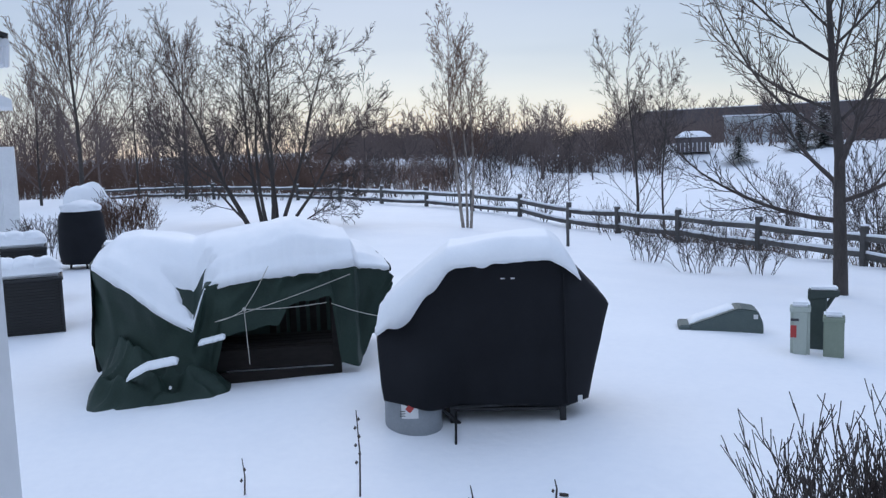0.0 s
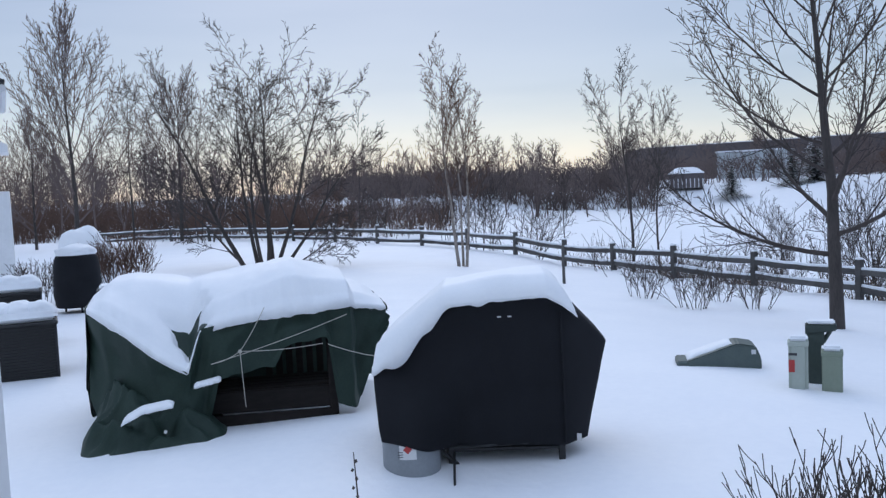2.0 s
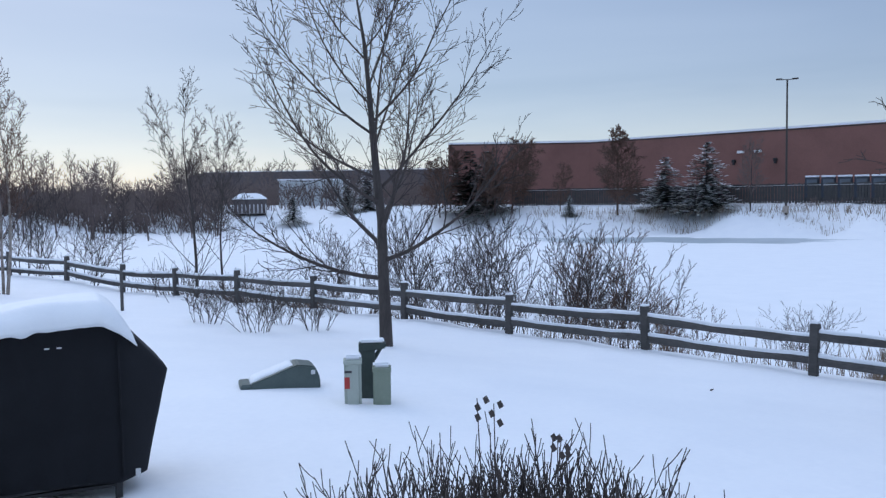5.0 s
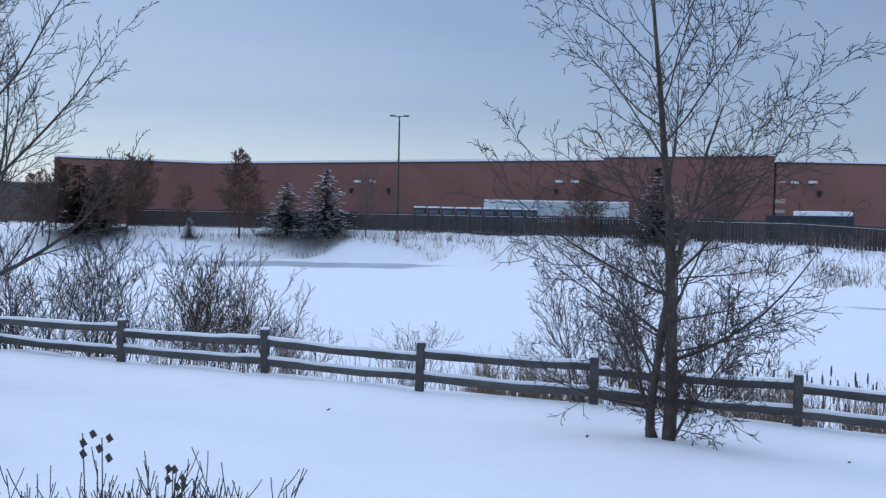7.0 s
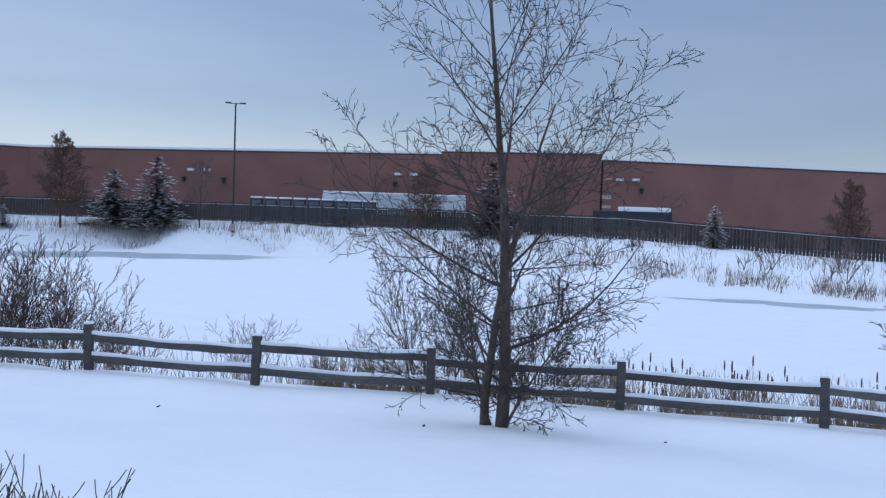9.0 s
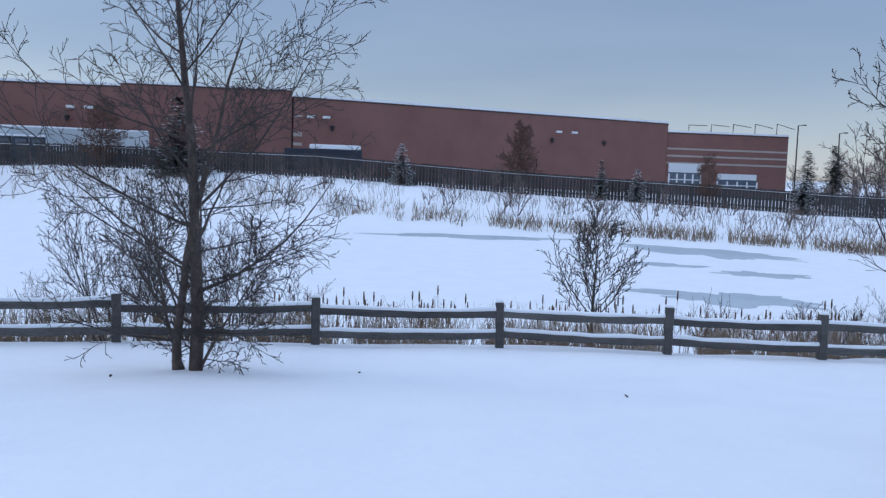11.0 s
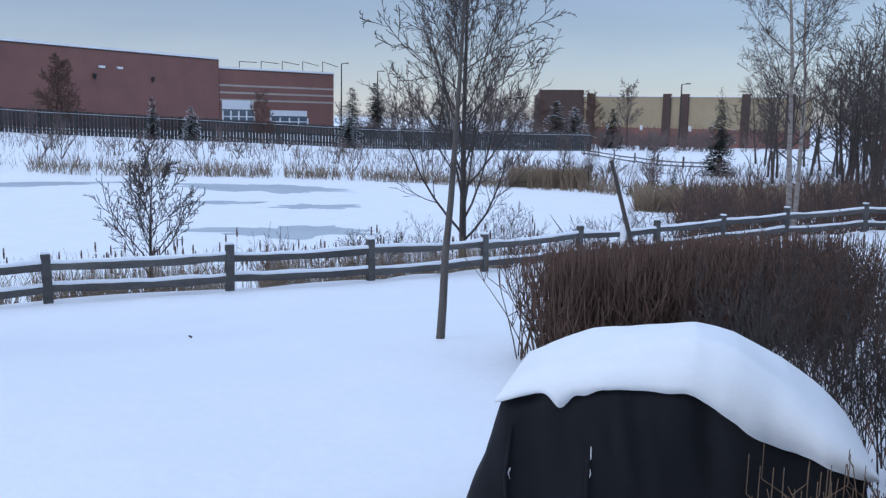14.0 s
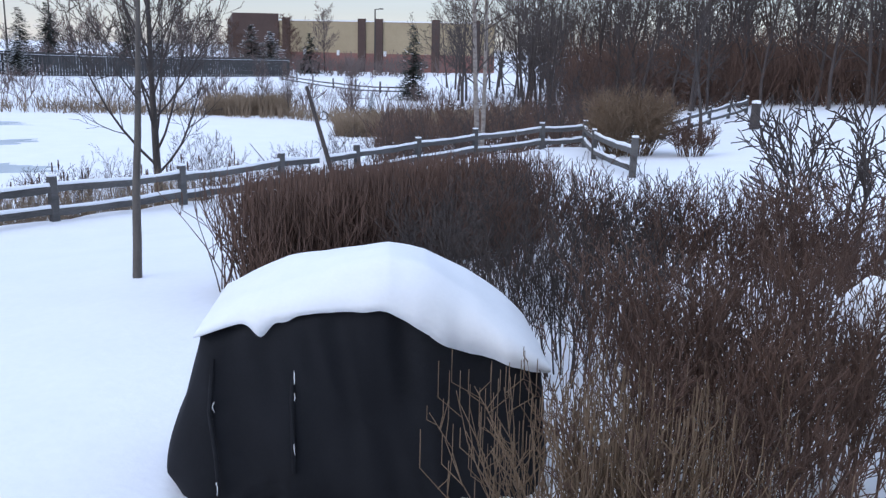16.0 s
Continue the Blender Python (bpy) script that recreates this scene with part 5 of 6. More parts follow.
def build_kettle():
    x, y = polar(-22.4, 16.4)
    t = thing("covered_kettle_grill", x, y, ground(x, y), "upright grill under a black cover with a snow cap", "grill", turn=22)
    put("cover", mesh_of("cover", *lathe([(0.36, 0.1), (0.40, 0.3), (0.38, 0.7), (0.36, 0.92), (0.30, 1.02), (0.15, 1.06), (0.0, 1.07)], 22), COVER, True), t)
    part("snow_cap", shifted(lumpy(0.34, 0.34, 0.14, 3.3), (0, 0, 1.03)), SNOWCAP, t, "cap of snow", True)
    for a in (40, 160, 280):
        part("leg", rod((0.25 * math.cos(radians(a)), 0.25 * math.sin(radians(a)), -0.1), (0.2 * math.cos(radians(a)), 0.2 * math.sin(radians(a)), 0.3), 0.02), DARK_METAL, t)
    x, y = polar(-21.9, 22.5)
    m = thing("snow_heap", x, y, ground(x, y), "rounded covered heap buried under thick snow", "snow heap", turn=22)
    part("heap", shifted(lumpy(0.75, 0.6, 1.25, 8.1), (0, 0, 0.1)), SNOWCAP, m, "", True)
    bush("yard_bush", shrub(240, 1.0, 1.5, 46, TWIG_RED, kids=(6, 4), lean=26, up=0.1, wave=0.08, thin=0.005, radius=0.009), *polar(-19.6, 20.8), "dense rounded leafless bush in the snowy yard")
    bush("yard_bush", shrub(241, 0.8, 1.2, 34, TWIG, kids=(5, 4), lean=30, wave=0.08, thin=0.004, radius=0.008), *polar(-24.6, 18.0), "low leafless bush behind the condensers")
    x, y = polar(-19.8, 11.2)
    b = thing("patio_side_table", x, y, ground(x, y), "low grey metal patio table edge showing above snow", "table", turn=20)
    part("tabletop", box(0.62, 0.4, 0.05, (0, 0, 0.76), 0.012), DARK_METAL, b)
    part("snow_cap", box(0.56, 0.36, 0.05, (0, 0.02, 0.81), 0.02, seg=2), SNOWCAP, b)
    for sx in (-0.26, 0.26):
        part("leg", box(0.04, 0.3, 0.86, (sx, 0, -0.1), 0.008), DARK_METAL, b)


build_kettle()


def build_utilities():
    x, y = polar(17.9, 9.4)
    z = ground(x, y)
    t = thing("utility_vault", x, y, z, "low grey-green wedge-shaped utility vault half buried in snow", "utility box", turn=-12)
    t.scale = (0.86, 0.9, 0.92)
    bm = bmesh.new()
    prof = [(-0.42, -0.08), (-0.42, 0.07), (0.10, 0.25), (0.16, 0.265), (0.36, 0.235), (0.42, 0.10), (0.42, -0.08)]
    fr, bk = ([bm.verts.new((a, yy * (0.86 if c > 0.05 else 1.0), c)) for a, c in prof] for yy in (-0.24, 0.24))
    bm.faces.new(fr)
    bm.faces.new(bk[::-1])
    for i in range(len(prof)):
        bm.faces.new((fr[i], bk[i], bk[(i + 1) % len(prof)], fr[(i + 1) % len(prof)]))
    bmesh.ops.recalc_face_normals(bm, faces=bm.faces)
    bmesh.ops.bevel(bm, geom=bm.edges[:], offset=0.018, segments=2, affect="EDGES")
    part("housing", bm, SLATE, t)
    part("toe", box(0.14, 0.40, 0.12, (-0.47, 0, -0.05), 0.02), SLATE, t)
    part("notice", box(0.05, 0.004, 0.05, (0.33, -0.222, 0.15)), LABEL, t, "small white notice")
    put("snow_drift", fix(mesh_of("snow_drift", *snow_over([(-0.42, 0.07), (-0.2, 0.145), (0.02, 0.22), (0.10, 0.25)], 0.03, 0.36, -0.12, 4.0), SNOWCAP, True)), t)
    for az, r, w, h, mat, nm in ((22.35, 8.4, 0.165, 0.43, CREAM, "pale"), (24.25, 8.4, 0.17, 0.36, SAGE, "sage")):
        x, y = polar(az, r)
        t = thing("utility_pedestal", x, y, ground(x, y), f"{nm} green plastic utility pedestal standing in snow", "utility box", "utility pedestals", turn=-az)
        body = part("body", box(w, 0.17, h + 0.2, (0, 0, -0.2), 0.03 if nm == "pale" else 0.012, seg=3), mat, t)
        part("lid", box(w + 0.012, 0.182, 0.05, (0, 0, h - 0.045), 0.012), mat, t)
        part("snow_cap", box(w, 0.17, 0.045, (0, 0, h + 0.006), 0.02, seg=2), SNOWCAP, t, "cap of snow")
        if nm == "pale":
            part("red_notice", box(0.05, 0.004, 0.11, (-0.055, -0.087, h - 0.27)), RED, t, "red warning strip")
            part("print_bar", box(0.07, 0.004, 0.022, (-0.045, -0.087, h - 0.12)), INK, t, "dark unreadable print")
    x, y = polar(23.35, 8.75)
    t = thing("utility_pedestal", x, y, ground(x, y), "dark green steel utility pedestal with an overhanging cap", "utility box", "utility pedestals", turn=-23)
    part("body", box(0.15, 0.14, 0.72, (0, 0, -0.2), 0.012), DGREEN, t)
    bm = box(0.27, 0.16, 0.10, (0.045, 0, 0.46), 0.0)
    for v in bm.verts:
        if v.co.z < 0.5 and v.co.x > 0.1:
            v.co.z += 0.045
    bmesh.ops.bevel(bm, geom=bm.edges[:], offset=0.01, segments=2, affect="EDGES")
    part("cap", bm, DGREEN, t)
    part("bracket", rod((0.06, 0, 0.38), (0.13, 0, 0.50), 0.02), DGREEN, t)
    part("snow_cap", box(0.24, 0.15, 0.03, (0.045, 0, 0.562), 0.012, seg=2), SNOWCAP, t)


build_utilities()


def build_yard_small():
    # bird pole, leaning hook and marker stake
    x, y = polar(8.15, 19.8)
    t = thing("garden_pole", x, y, ground(x, y), "thin plain grey wooden pole upright in the snow", "pole")
    part("pole", rod((0, 0, -0.2), (0, 0, 0.86), 0.035, 8), RAIL, t)
    x, y = polar(125.2, 10.5)
    z = ground(x, y)
    t = thing("leaning_hook", x, y, z, "dark leaning wooden stake with a small wire hook", "stake")
    a, b = Vector((0, 0, 0.2)), Vector((*polar(122.7, 10.9), 2.52)) - Vector((x, y, z))
    part("stake", rod(a, b, 0.035, 7, 0.022), TWIG, t)
    s = Soup()
    m = np.array(a.lerp(b, 0.78))
    ex = np.array([math.cos(radians(124)), -math.sin(radians(124)), 0.0])
    s.tube([m + ex * (0.10 + 0.05 * math.cos(k)) + np.array([0, 0, 0.05 * math.sin(k)]) for k in np.linspace(-2.6, 2.6, 10)], [0.006] * 10, 4)
    put("hook", s.mesh("hook", BLACK), t)
    x, y = polar(123.65, 11.5)
    t = thing("marker_stake", x, y, ground(x, y), "pale marker stake beside the fence", "stake")
    part("stake", box(0.09, 0.05, 1.15, (0, 0, -0.1), 0.01), WHITE, t)
    # dead flower stems and dry leaves lying on the snow
    for az, r, h, lab in ((-6.2, 4.4, 0.46, "dead brown flower stem poking out of the snow"), (-13.8, 4.6, 0.2, "thin dry stem in the snow"), (1.3, 4.2, 0.12, "short dry stem in the snow"), (7.0, 4.3, 0.1, "short dry stem in the snow")):
        x, y = polar(az, r)
        t = thing("dead_weed", x, y, ground(x, y), lab, "plant")
        s = Soup()
        s.tube([(0, 0, -0.05), (0.01, 0, h * 0.5), (0.0, 0, h)], [0.006, 0.005, 0.003], 4)
        for k in range(int(h * 14)):
            zz = h * (0.4 + 0.6 * k / max(1, int(h * 14)))
            q = np.array([0.0, 0, zz])
            sd = 1 if k % 2 else -1
            s.quad([q, q + (0.011 * sd, 0.008, 0.009), q + (0.019 * sd, 0, -0.004), q + (0.009 * sd, -0.008, -0.010)])
        put("stem", s.mesh("stem", TWIG), t)


build_yard_small()


def fallen_leaf(seed, az, r):
    g = np.random.default_rng(seed)
    x, y = polar(az, r)
    vs = []
    for i in range(9):
        u = i / 8
        w = 0.028 * math.sin(math.pi * u) ** 0.8 * g.uniform(0.8, 1.2)
        for k in (-1, 0, 1):
            vs.append((0.05 * (u - 0.5), k * w * 0.6, 0.008 + 0.012 * abs(k) + 0.012 * u * u))
    fs = [(3 * i + k, 3 * i + 3 + k, 3 * i + 4 + k, 3 * i + 1 + k) for i in range(8) for k in (0, 1)]
    fs += [(a + 27, d + 27, c + 27, b + 27) for a, b, c, d in fs]
    vs += [(a, b, c - 0.003) for a, b, c in vs]
    ob = put("fallen_leaf", mesh_of("fallen_leaf", vs, fs, TWIG, True), None, pose(x, y, ground(x, y), 0, 0, g.uniform(0, 360)))
    tagged(ob, "curled dry brown leaf lying on the snow", "leaf", "leaves on the snow")


for i_, (a_, r_) in enumerate(((45.5, 11.6), (62.4, 10.4), (78.0, 10.9), (95.6, 9.5), (7.6, 4.3))):
    fallen_leaf(i_, a_, r_)

# ---------------------------------------------------------------- across the pond
STEEL_POLE = material("brown_steel", [(0.3, (0.03, 0.025, 0.022)), (0.7, (0.05, 0.043, 0.04))], scale=3.0, rough=0.5, bump=0.03)
TRAILER_WHITE = material("trailer_white", [(0.3, (0.50, 0.54, 0.56)), (0.7, (0.60, 0.64, 0.66))], scale=0.4, rough=0.5, bump=0.05)
NAVY = material("dark_blue_paint", [(0.3, (0.016, 0.022, 0.036)), (0.7, (0.028, 0.036, 0.055))], scale=0.6, rough=0.45, bump=0.05)
BEIGE = material("beige_wall", [(0.3, (0.34, 0.27, 0.17)), (0.7, (0.42, 0.34, 0.22))], scale=0.3, rough=0.9, bump=0.1)
BROWN = material("brown_wall", [(0.3, (0.07, 0.045, 0.038)), (0.7, (0.10, 0.065, 0.055))], scale=0.3, rough=0.9, bump=0.1)
FAR_WALL = material("dim_far_wall", [(0.3, (0.10, 0.085, 0.088)), (0.7, (0.14, 0.12, 0.12))], scale=0.1, rough=0.9, bump=0.1)


def area_light_pole(az, r, top, double=True):
    x, y = polar(az, r)
    z = ground(x, y)
    t = thing("light_pole", x, y, z, "tall brown steel parking-lot light pole", "light pole", "parking lot lights", turn=-az)
    part("pole", rod((0, 0, -0.3), (0, 0, top - z), 0.13, 8, 0.09), STEEL_POLE, t)
    part("base", box(0.6, 0.6, 0.8, (0, 0, -0.1), 0.05), STONE, t)
    for s in ((-1, 1) if double else (1,)):
        part("arm", rod((0, 0, top - z), (s * 0.7, 0, top - z + 0.05), 0.05), STEEL_POLE, t)
        part("lamp_head", box(0.65, 0.4, 0.16, (s * 0.85, 0, top - z), 0.04), STEEL_POLE, t)


area_light_pole(49.74, 106, 15.9)
area_light_pole(104.9, 146, 11.3, False)
area_light_pole(107.2, 150, 10.4, False)
area_light_pole(126.4, 128, 8.2, False)


def trailer(name, label, az0, az1, r, top, height, mat, snow_part=(0.0, 1.0), snow=0.16):
    a, b = Vector((*polar(az0, r), 0)), Vector((*polar(az1, r), 0))
    ln = (b - a).length
    c = (a + b) / 2
    turn = math.degrees(math.atan2((b - a).y, (b - a).x))
    t = thing(name, c.x, c.y, top - height, label, "trailer", turn=turn)
    part("box", box(ln, 2.5, height - 1.1, (0, 0, 1.1), 0.06), mat, t)
    for k in range(9):
        part("side_rib", box(0.08, 2.56, height - 1.2, (-ln / 2 + (k + 0.5) * ln / 9, 0, 1.15)), mat, t)
    part("undercarriage", box(ln * 0.9, 1.6, 0.35, (0, 0, 0.75), 0.04), BLACK, t)
    for k in (-0.40, -0.33, 0.36):
        for s in (-1, 1):
            part("wheel", rod((k * ln, s * 1.2, 0.5), (k * ln, s * 0.9, 0.5), 0.5, 14), BLACK, t)
    part("landing_leg", box(0.15, 1.6, 0.9, (0.22 * ln, 0, 0)), BLACK, t)
    s0, s1 = snow_part
    part("snow_cap", box(ln * (s1 - s0), 2.5, snow, (ln * ((s0 + s1) / 2 - 0.5), 0, height), 0.06), SNOWCAP, t, "snow on the roof")
    return t


trailer("semi_trailer", "long white semi-trailer parked behind the board fence", 55.4, 64.6, 107.0, 6.0, 3.6, TRAILER_WHITE)
trailer("dark_trailer", "dark blue trailer with a snow-covered roof panel", 72.9, 77.8, 101, 4.75, 2.9, NAVY, (0.32, 0.98), 0.5)


def crates():
    for i in range(9):
        az = 51.2 + i * 0.9
        rr = float(np.interp(az, LAND_AZ, FAR_R)) + 0.25
        x, y = polar(az, rr)
        z = ground(x, y)
        t = thing("parked_cart", x, y, z, "dark blue wheeled cart with snow on its roof", "cart", "row of parked carts", turn=-55)
        h = 3.0 + rr * 0.0187 - z
        part("frame", box(1.5, 1.3, h - 0.4, (0, 0, 0.4), 0.06), NAVY, t)
        part("window", box(1.1, 0.04, 0.55, (0, -0.66, h - 0.8), 0.02), PANE, t)
        for s in (-0.55, 0.55):
            part("wheel", rod((s, -0.6, 0.25), (s, -0.4, 0.25), 0.25, 10), BLACK, t)
        part("snow_cap", box(1.56, 1.36, 0.2, (0, 0, h), 0.08, seg=2), SNOWCAP, t)


crates()

# ---------------------------------------------------------------- conifers


def spruce(seed, height, width, snowy):
    """Tiers of drooping boughs built from many small sprays, with snow lying on some of them."""
    g = np.random.default_rng(seed)
    trunk, dark, white = Soup(), Soup(), Soup()
    trunk.tube([(0, 0, -0.2), (0, 0, height * 0.95)], [height * 0.02, 0.01], 6)
    tiers = int(height * 4)
    for i in range(tiers):
        s = i / tiers
        z = height * (0.06 + 0.92 * s)
        reach = width * 0.72 * (1 - s) ** 0.8 * g.uniform(0.8, 1.15) + 0.08
        for j in range(int(5 + 9 * (1 - s))):
            a = g.uniform(0, 6.28)
            ln = reach * g.uniform(0.65, 1.1)
            o = np.array([math.cos(a), math.sin(a), 0])
            side = np.array([-o[1], o[0], 0])
            n = max(2, int(ln / 0.28))
            for k in range(n):
                u = (k + 1) / n
                p = o * ln * u + np.array([0, 0, z - 0.22 * ln * u * u + g.normal(0, 0.04)])
                w = 0.24 * (1.15 - 0.5 * u) * g.uniform(0.8, 1.3)
                dz = np.array([0, 0, 0.07 * g.uniform(0.4, 1.5)])
                soup = white if g.uniform() < snowy and u > 0.3 else dark
                q = o * 0.2
                soup.quad([p - q - dz, p + side * w - dz, p + q * 1.3, p - side * w - dz])
                dark.quad([p - q - dz * 1.8, p - side * w * 0.9 - dz * 2.4, p + q - dz * 2.5, p + side * w * 0.9 - dz * 2.4])
    return [trunk.mesh("trunk", BARK), dark.mesh("boughs", NEEDLE, False)] + ([white.mesh("bough_snow", SNOWCAP, False)] if white.n else [])


SPRUCES = [spruce(401, 6.0, 3.9, 0.72), spruce(402, 6.0, 3.0, 0.45), spruce(403, 6.0, 3.4, 0.04)]
for i, (az, r, h, k, wide) in enumerate(((42.6, 113, 6.8, 0, 1.3), (45.1, 111, 8.6, 0, 1.1), (80.4, 90, 4.4, 0, 0.85), (93.3, 91, 4.3, 1, 0.7), (95.6, 92, 3.6, 0, 0.9), (105.4, 95, 4.3, 0, 0.9), (66.4, 93, 8.2, 1, 1.15), (36.6, 113, 2.6, 0, 1.0),
                                         (30.2, 118, 8.8, 2, 1.35), (31.3, 121, 8.4, 2, 1.2), (23.5, 128, 6.2, 0, 1.1), (22.2, 126, 5.0, 0, 1.0), (18.7, 122, 4.2, 0, 1.1),
                                         (105.6, 140, 8.2, 2, 0.9), (107.1, 142, 9.2, 2, 0.9), (111.4, 128, 8.6, 2, 0.8), (113.2, 126, 6.0, 1, 1.0), (118.7, 124, 6.8, 1, 1.2), (119.9, 123, 6.0, 0, 1.2), (122.3, 130, 6.0, 2, 0.9), (128.9, 70, 6.0, 2, 0.7), (126.3, 55, 1.6, 1, 1.0))):
    x, y = polar(az, r)
    t = thing("spruce_tree", x, y, ground(x, y), "snow-dusted spruce tree by the far fence" if k < 2 else "dark spruce tree beyond the pond", "tree", "spruces", turn=i * 47.0)
    t.scale = (h / 6 * wide, h / 6 * wide, h / 6)
    for nm, me in zip(("trunk", "foliage", "frosting"), SPRUCES[k]):
        p_ = put(nm, me, t)
        if nm == "frosting":
            tagged(p_, "snow lying on the boughs", kind="stuff")

# brown-leaved and bare trees along the far fence
RUSTY = bare_tree(411, 7.0, 0.10, BARK_RED, TWIG_RED, kids=(26, 12, 8), start=(0.12, 0.1, 0.1), angle=(62, 45, 45), ratio=(0.38, 0.5, 0.5), fade=(0.6, 0.4, 0.3), thin=0.022)
RUSTY2 = bare_tree(412, 7.0, 0.09, BARK_RED, TWIG_RED, kids=(22, 10, 6), start=(0.15, 0.1, 0.1), angle=(66, 45, 45), ratio=(0.36, 0.5, 0.5), fade=(0.6, 0.4, 0.3), thin=0.018)
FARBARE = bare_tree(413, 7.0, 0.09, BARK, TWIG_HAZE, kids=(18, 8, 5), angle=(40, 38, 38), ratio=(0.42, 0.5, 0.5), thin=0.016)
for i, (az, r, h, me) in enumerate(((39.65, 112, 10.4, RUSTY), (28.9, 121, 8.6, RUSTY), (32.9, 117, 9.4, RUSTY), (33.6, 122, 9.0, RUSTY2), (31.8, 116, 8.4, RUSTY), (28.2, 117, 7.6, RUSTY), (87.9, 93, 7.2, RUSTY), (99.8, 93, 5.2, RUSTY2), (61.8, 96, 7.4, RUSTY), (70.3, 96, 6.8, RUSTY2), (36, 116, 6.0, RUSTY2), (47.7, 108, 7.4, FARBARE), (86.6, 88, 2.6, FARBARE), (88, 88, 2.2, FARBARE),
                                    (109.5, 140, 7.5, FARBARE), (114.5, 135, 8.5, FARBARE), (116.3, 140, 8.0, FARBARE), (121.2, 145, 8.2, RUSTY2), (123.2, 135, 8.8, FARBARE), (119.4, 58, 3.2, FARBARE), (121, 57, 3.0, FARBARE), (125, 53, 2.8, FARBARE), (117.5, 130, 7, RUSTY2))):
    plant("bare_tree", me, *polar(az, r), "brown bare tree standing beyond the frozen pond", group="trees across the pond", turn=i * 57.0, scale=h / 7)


def beige_store():
    t = thing("beige_building", 0, 0, 0, "low beige store building with brown pilasters and snowy roof", "building")
    A, M, E = polar(117.6, 152), polar(120.4, 150), polar(134, 140)
    d = (60, -30)
    part("wall", prism([A, M, (M[0] + d[0], M[1] + d[1]), (A[0] + d[0], A[1] + d[1])], -1.5, 8.0), BROWN, t, "dark brown corner block")
    part("wall", prism([along(M, E, 0.004), E, (E[0] + d[0], E[1] + d[1]), (M[0] + d[0], M[1] + d[1])], -1.5, 6.9), BEIGE, t, "beige rendered wall")
    band(M, E, -1.0, 3.0, BRICK, t, "plinth", "red brick plinth", 0.1)
    band(M, E, 6.9, 0.18, SNOWCAP, t, "snow_coping", "", 0.15)
    for s in (0.02, 0.38, 0.46, 0.72, 0.9):
        band(along(M, E, s), along(M, E, s + 0.035), -1, 8.4, BROWN, t, "pilaster", "brown brick pilaster", 0.3)
    for s in (0.12, 0.28, 0.5):
        band(along(M, E, s), along(M, E, s + 0.012), 1.6, 0.8, WHITE, t, "sign", "small white wall sign", 0.2)


beige_store()


def small_shed():
    x, y = polar(16.0, 128)
    t = thing("garden_shed", x, y, ground(x, y), "small grey shed with a thick snow-covered hipped roof", "shed", turn=-16)
    part("wall", box(4.6, 3.2, 2.0, (0, 0, 0)), FAR_WALL, t)
    for k in range(9):
        part("baluster", box(0.12, 0.1, 1.3, (-2.2 + k * 0.55, -1.66, 0)), WHITE, t)
    bm = box(5.2, 3.8, 0.9, (0, 0, 2.0))
    for v in bm.verts:
        if v.co.z > 2.5:
            v.co.x *= 0.5
            v.co.y *= 0.15
    bmesh.ops.bevel(bm, geom=bm.edges[:], offset=0.18, segments=2, affect="EDGES")
    part("roof", bm, SNOWCAP, t, "snow-covered roof")
    x, y = polar(19.9, 150)
    t = thing("pale_outbuilding", x, y, ground(x, y), "long pale outbuilding seen between far trees", "building", turn=-20)
    part("wall", box(10.5, 5, 4.2, (0, 0, 0)), TRAILER_WHITE, t)
    part("roof", box(11, 5.4, 0.25, (0, 0, 4.2), 0.05), SNOWCAP, t)
    a, b = polar(13.2, 205), polar(33, 190)
    t = thing("far_warehouse", 0, 0, 0, "long dim flat-roofed warehouse on the horizon", "building")
    part("wall", prism([a, b, (b[0] + 20, b[1] + 40), (a[0] + 5, a[1] + 40)], 0, 9.6), FAR_WALL, t)
    band(a, b, 9.6, 0.2, SNOWCAP, t, "snow_coping", "", 0.1)


small_shed()
rail_fence([polar(a, r) for a, r in ((120.6, 104), (121.5, 98), (122.5, 92), (123.8, 87), (125.2, 83), (126.8, 80), (128.6, 78))], "distant rail fence along a snowy path", seed=12, height=1.0)
rail_fence([polar(a, r) for a, r in ((143.5, 31), (145, 33.5), (146.5, 36), (147.7, 38.5), (148.8, 41), (149.8, 43.5))], "rail fence curving up towards the woods", seed=14)

# ---------------------------------------------------------------- woods


def woods(name, label, seed, spots, mat, thin=0.02):
    g = np.random.default_rng(seed)
    s = Soup()
    P = dict(TREE)
    P.update(levels=3, seg=(5, 4, 3), wave=(0.06, 0.12, 0.15), lift=(0.03, 0.07, 0.05), sides=(4, 3, 3), kids=(13, 6), angle=(42, 38), ratio=(0.42, 0.5), fade=(0.5, 0.3), thick=(0.5, 0.6), thin=thin)
    P["from"] = (0.2, 0.15)
    for x, y, h in spots:
        grow(g, [s, s], np.array([x, y, ground(x, y) - 0.2]), np.array([g.normal(0, 0.07), g.normal(0, 0.07), 1.0]), h, 0.012 * h + 0.02, 0, P)
    return tagged(new(name, s.mesh(name, mat)), label, "woods", kind="stuff")


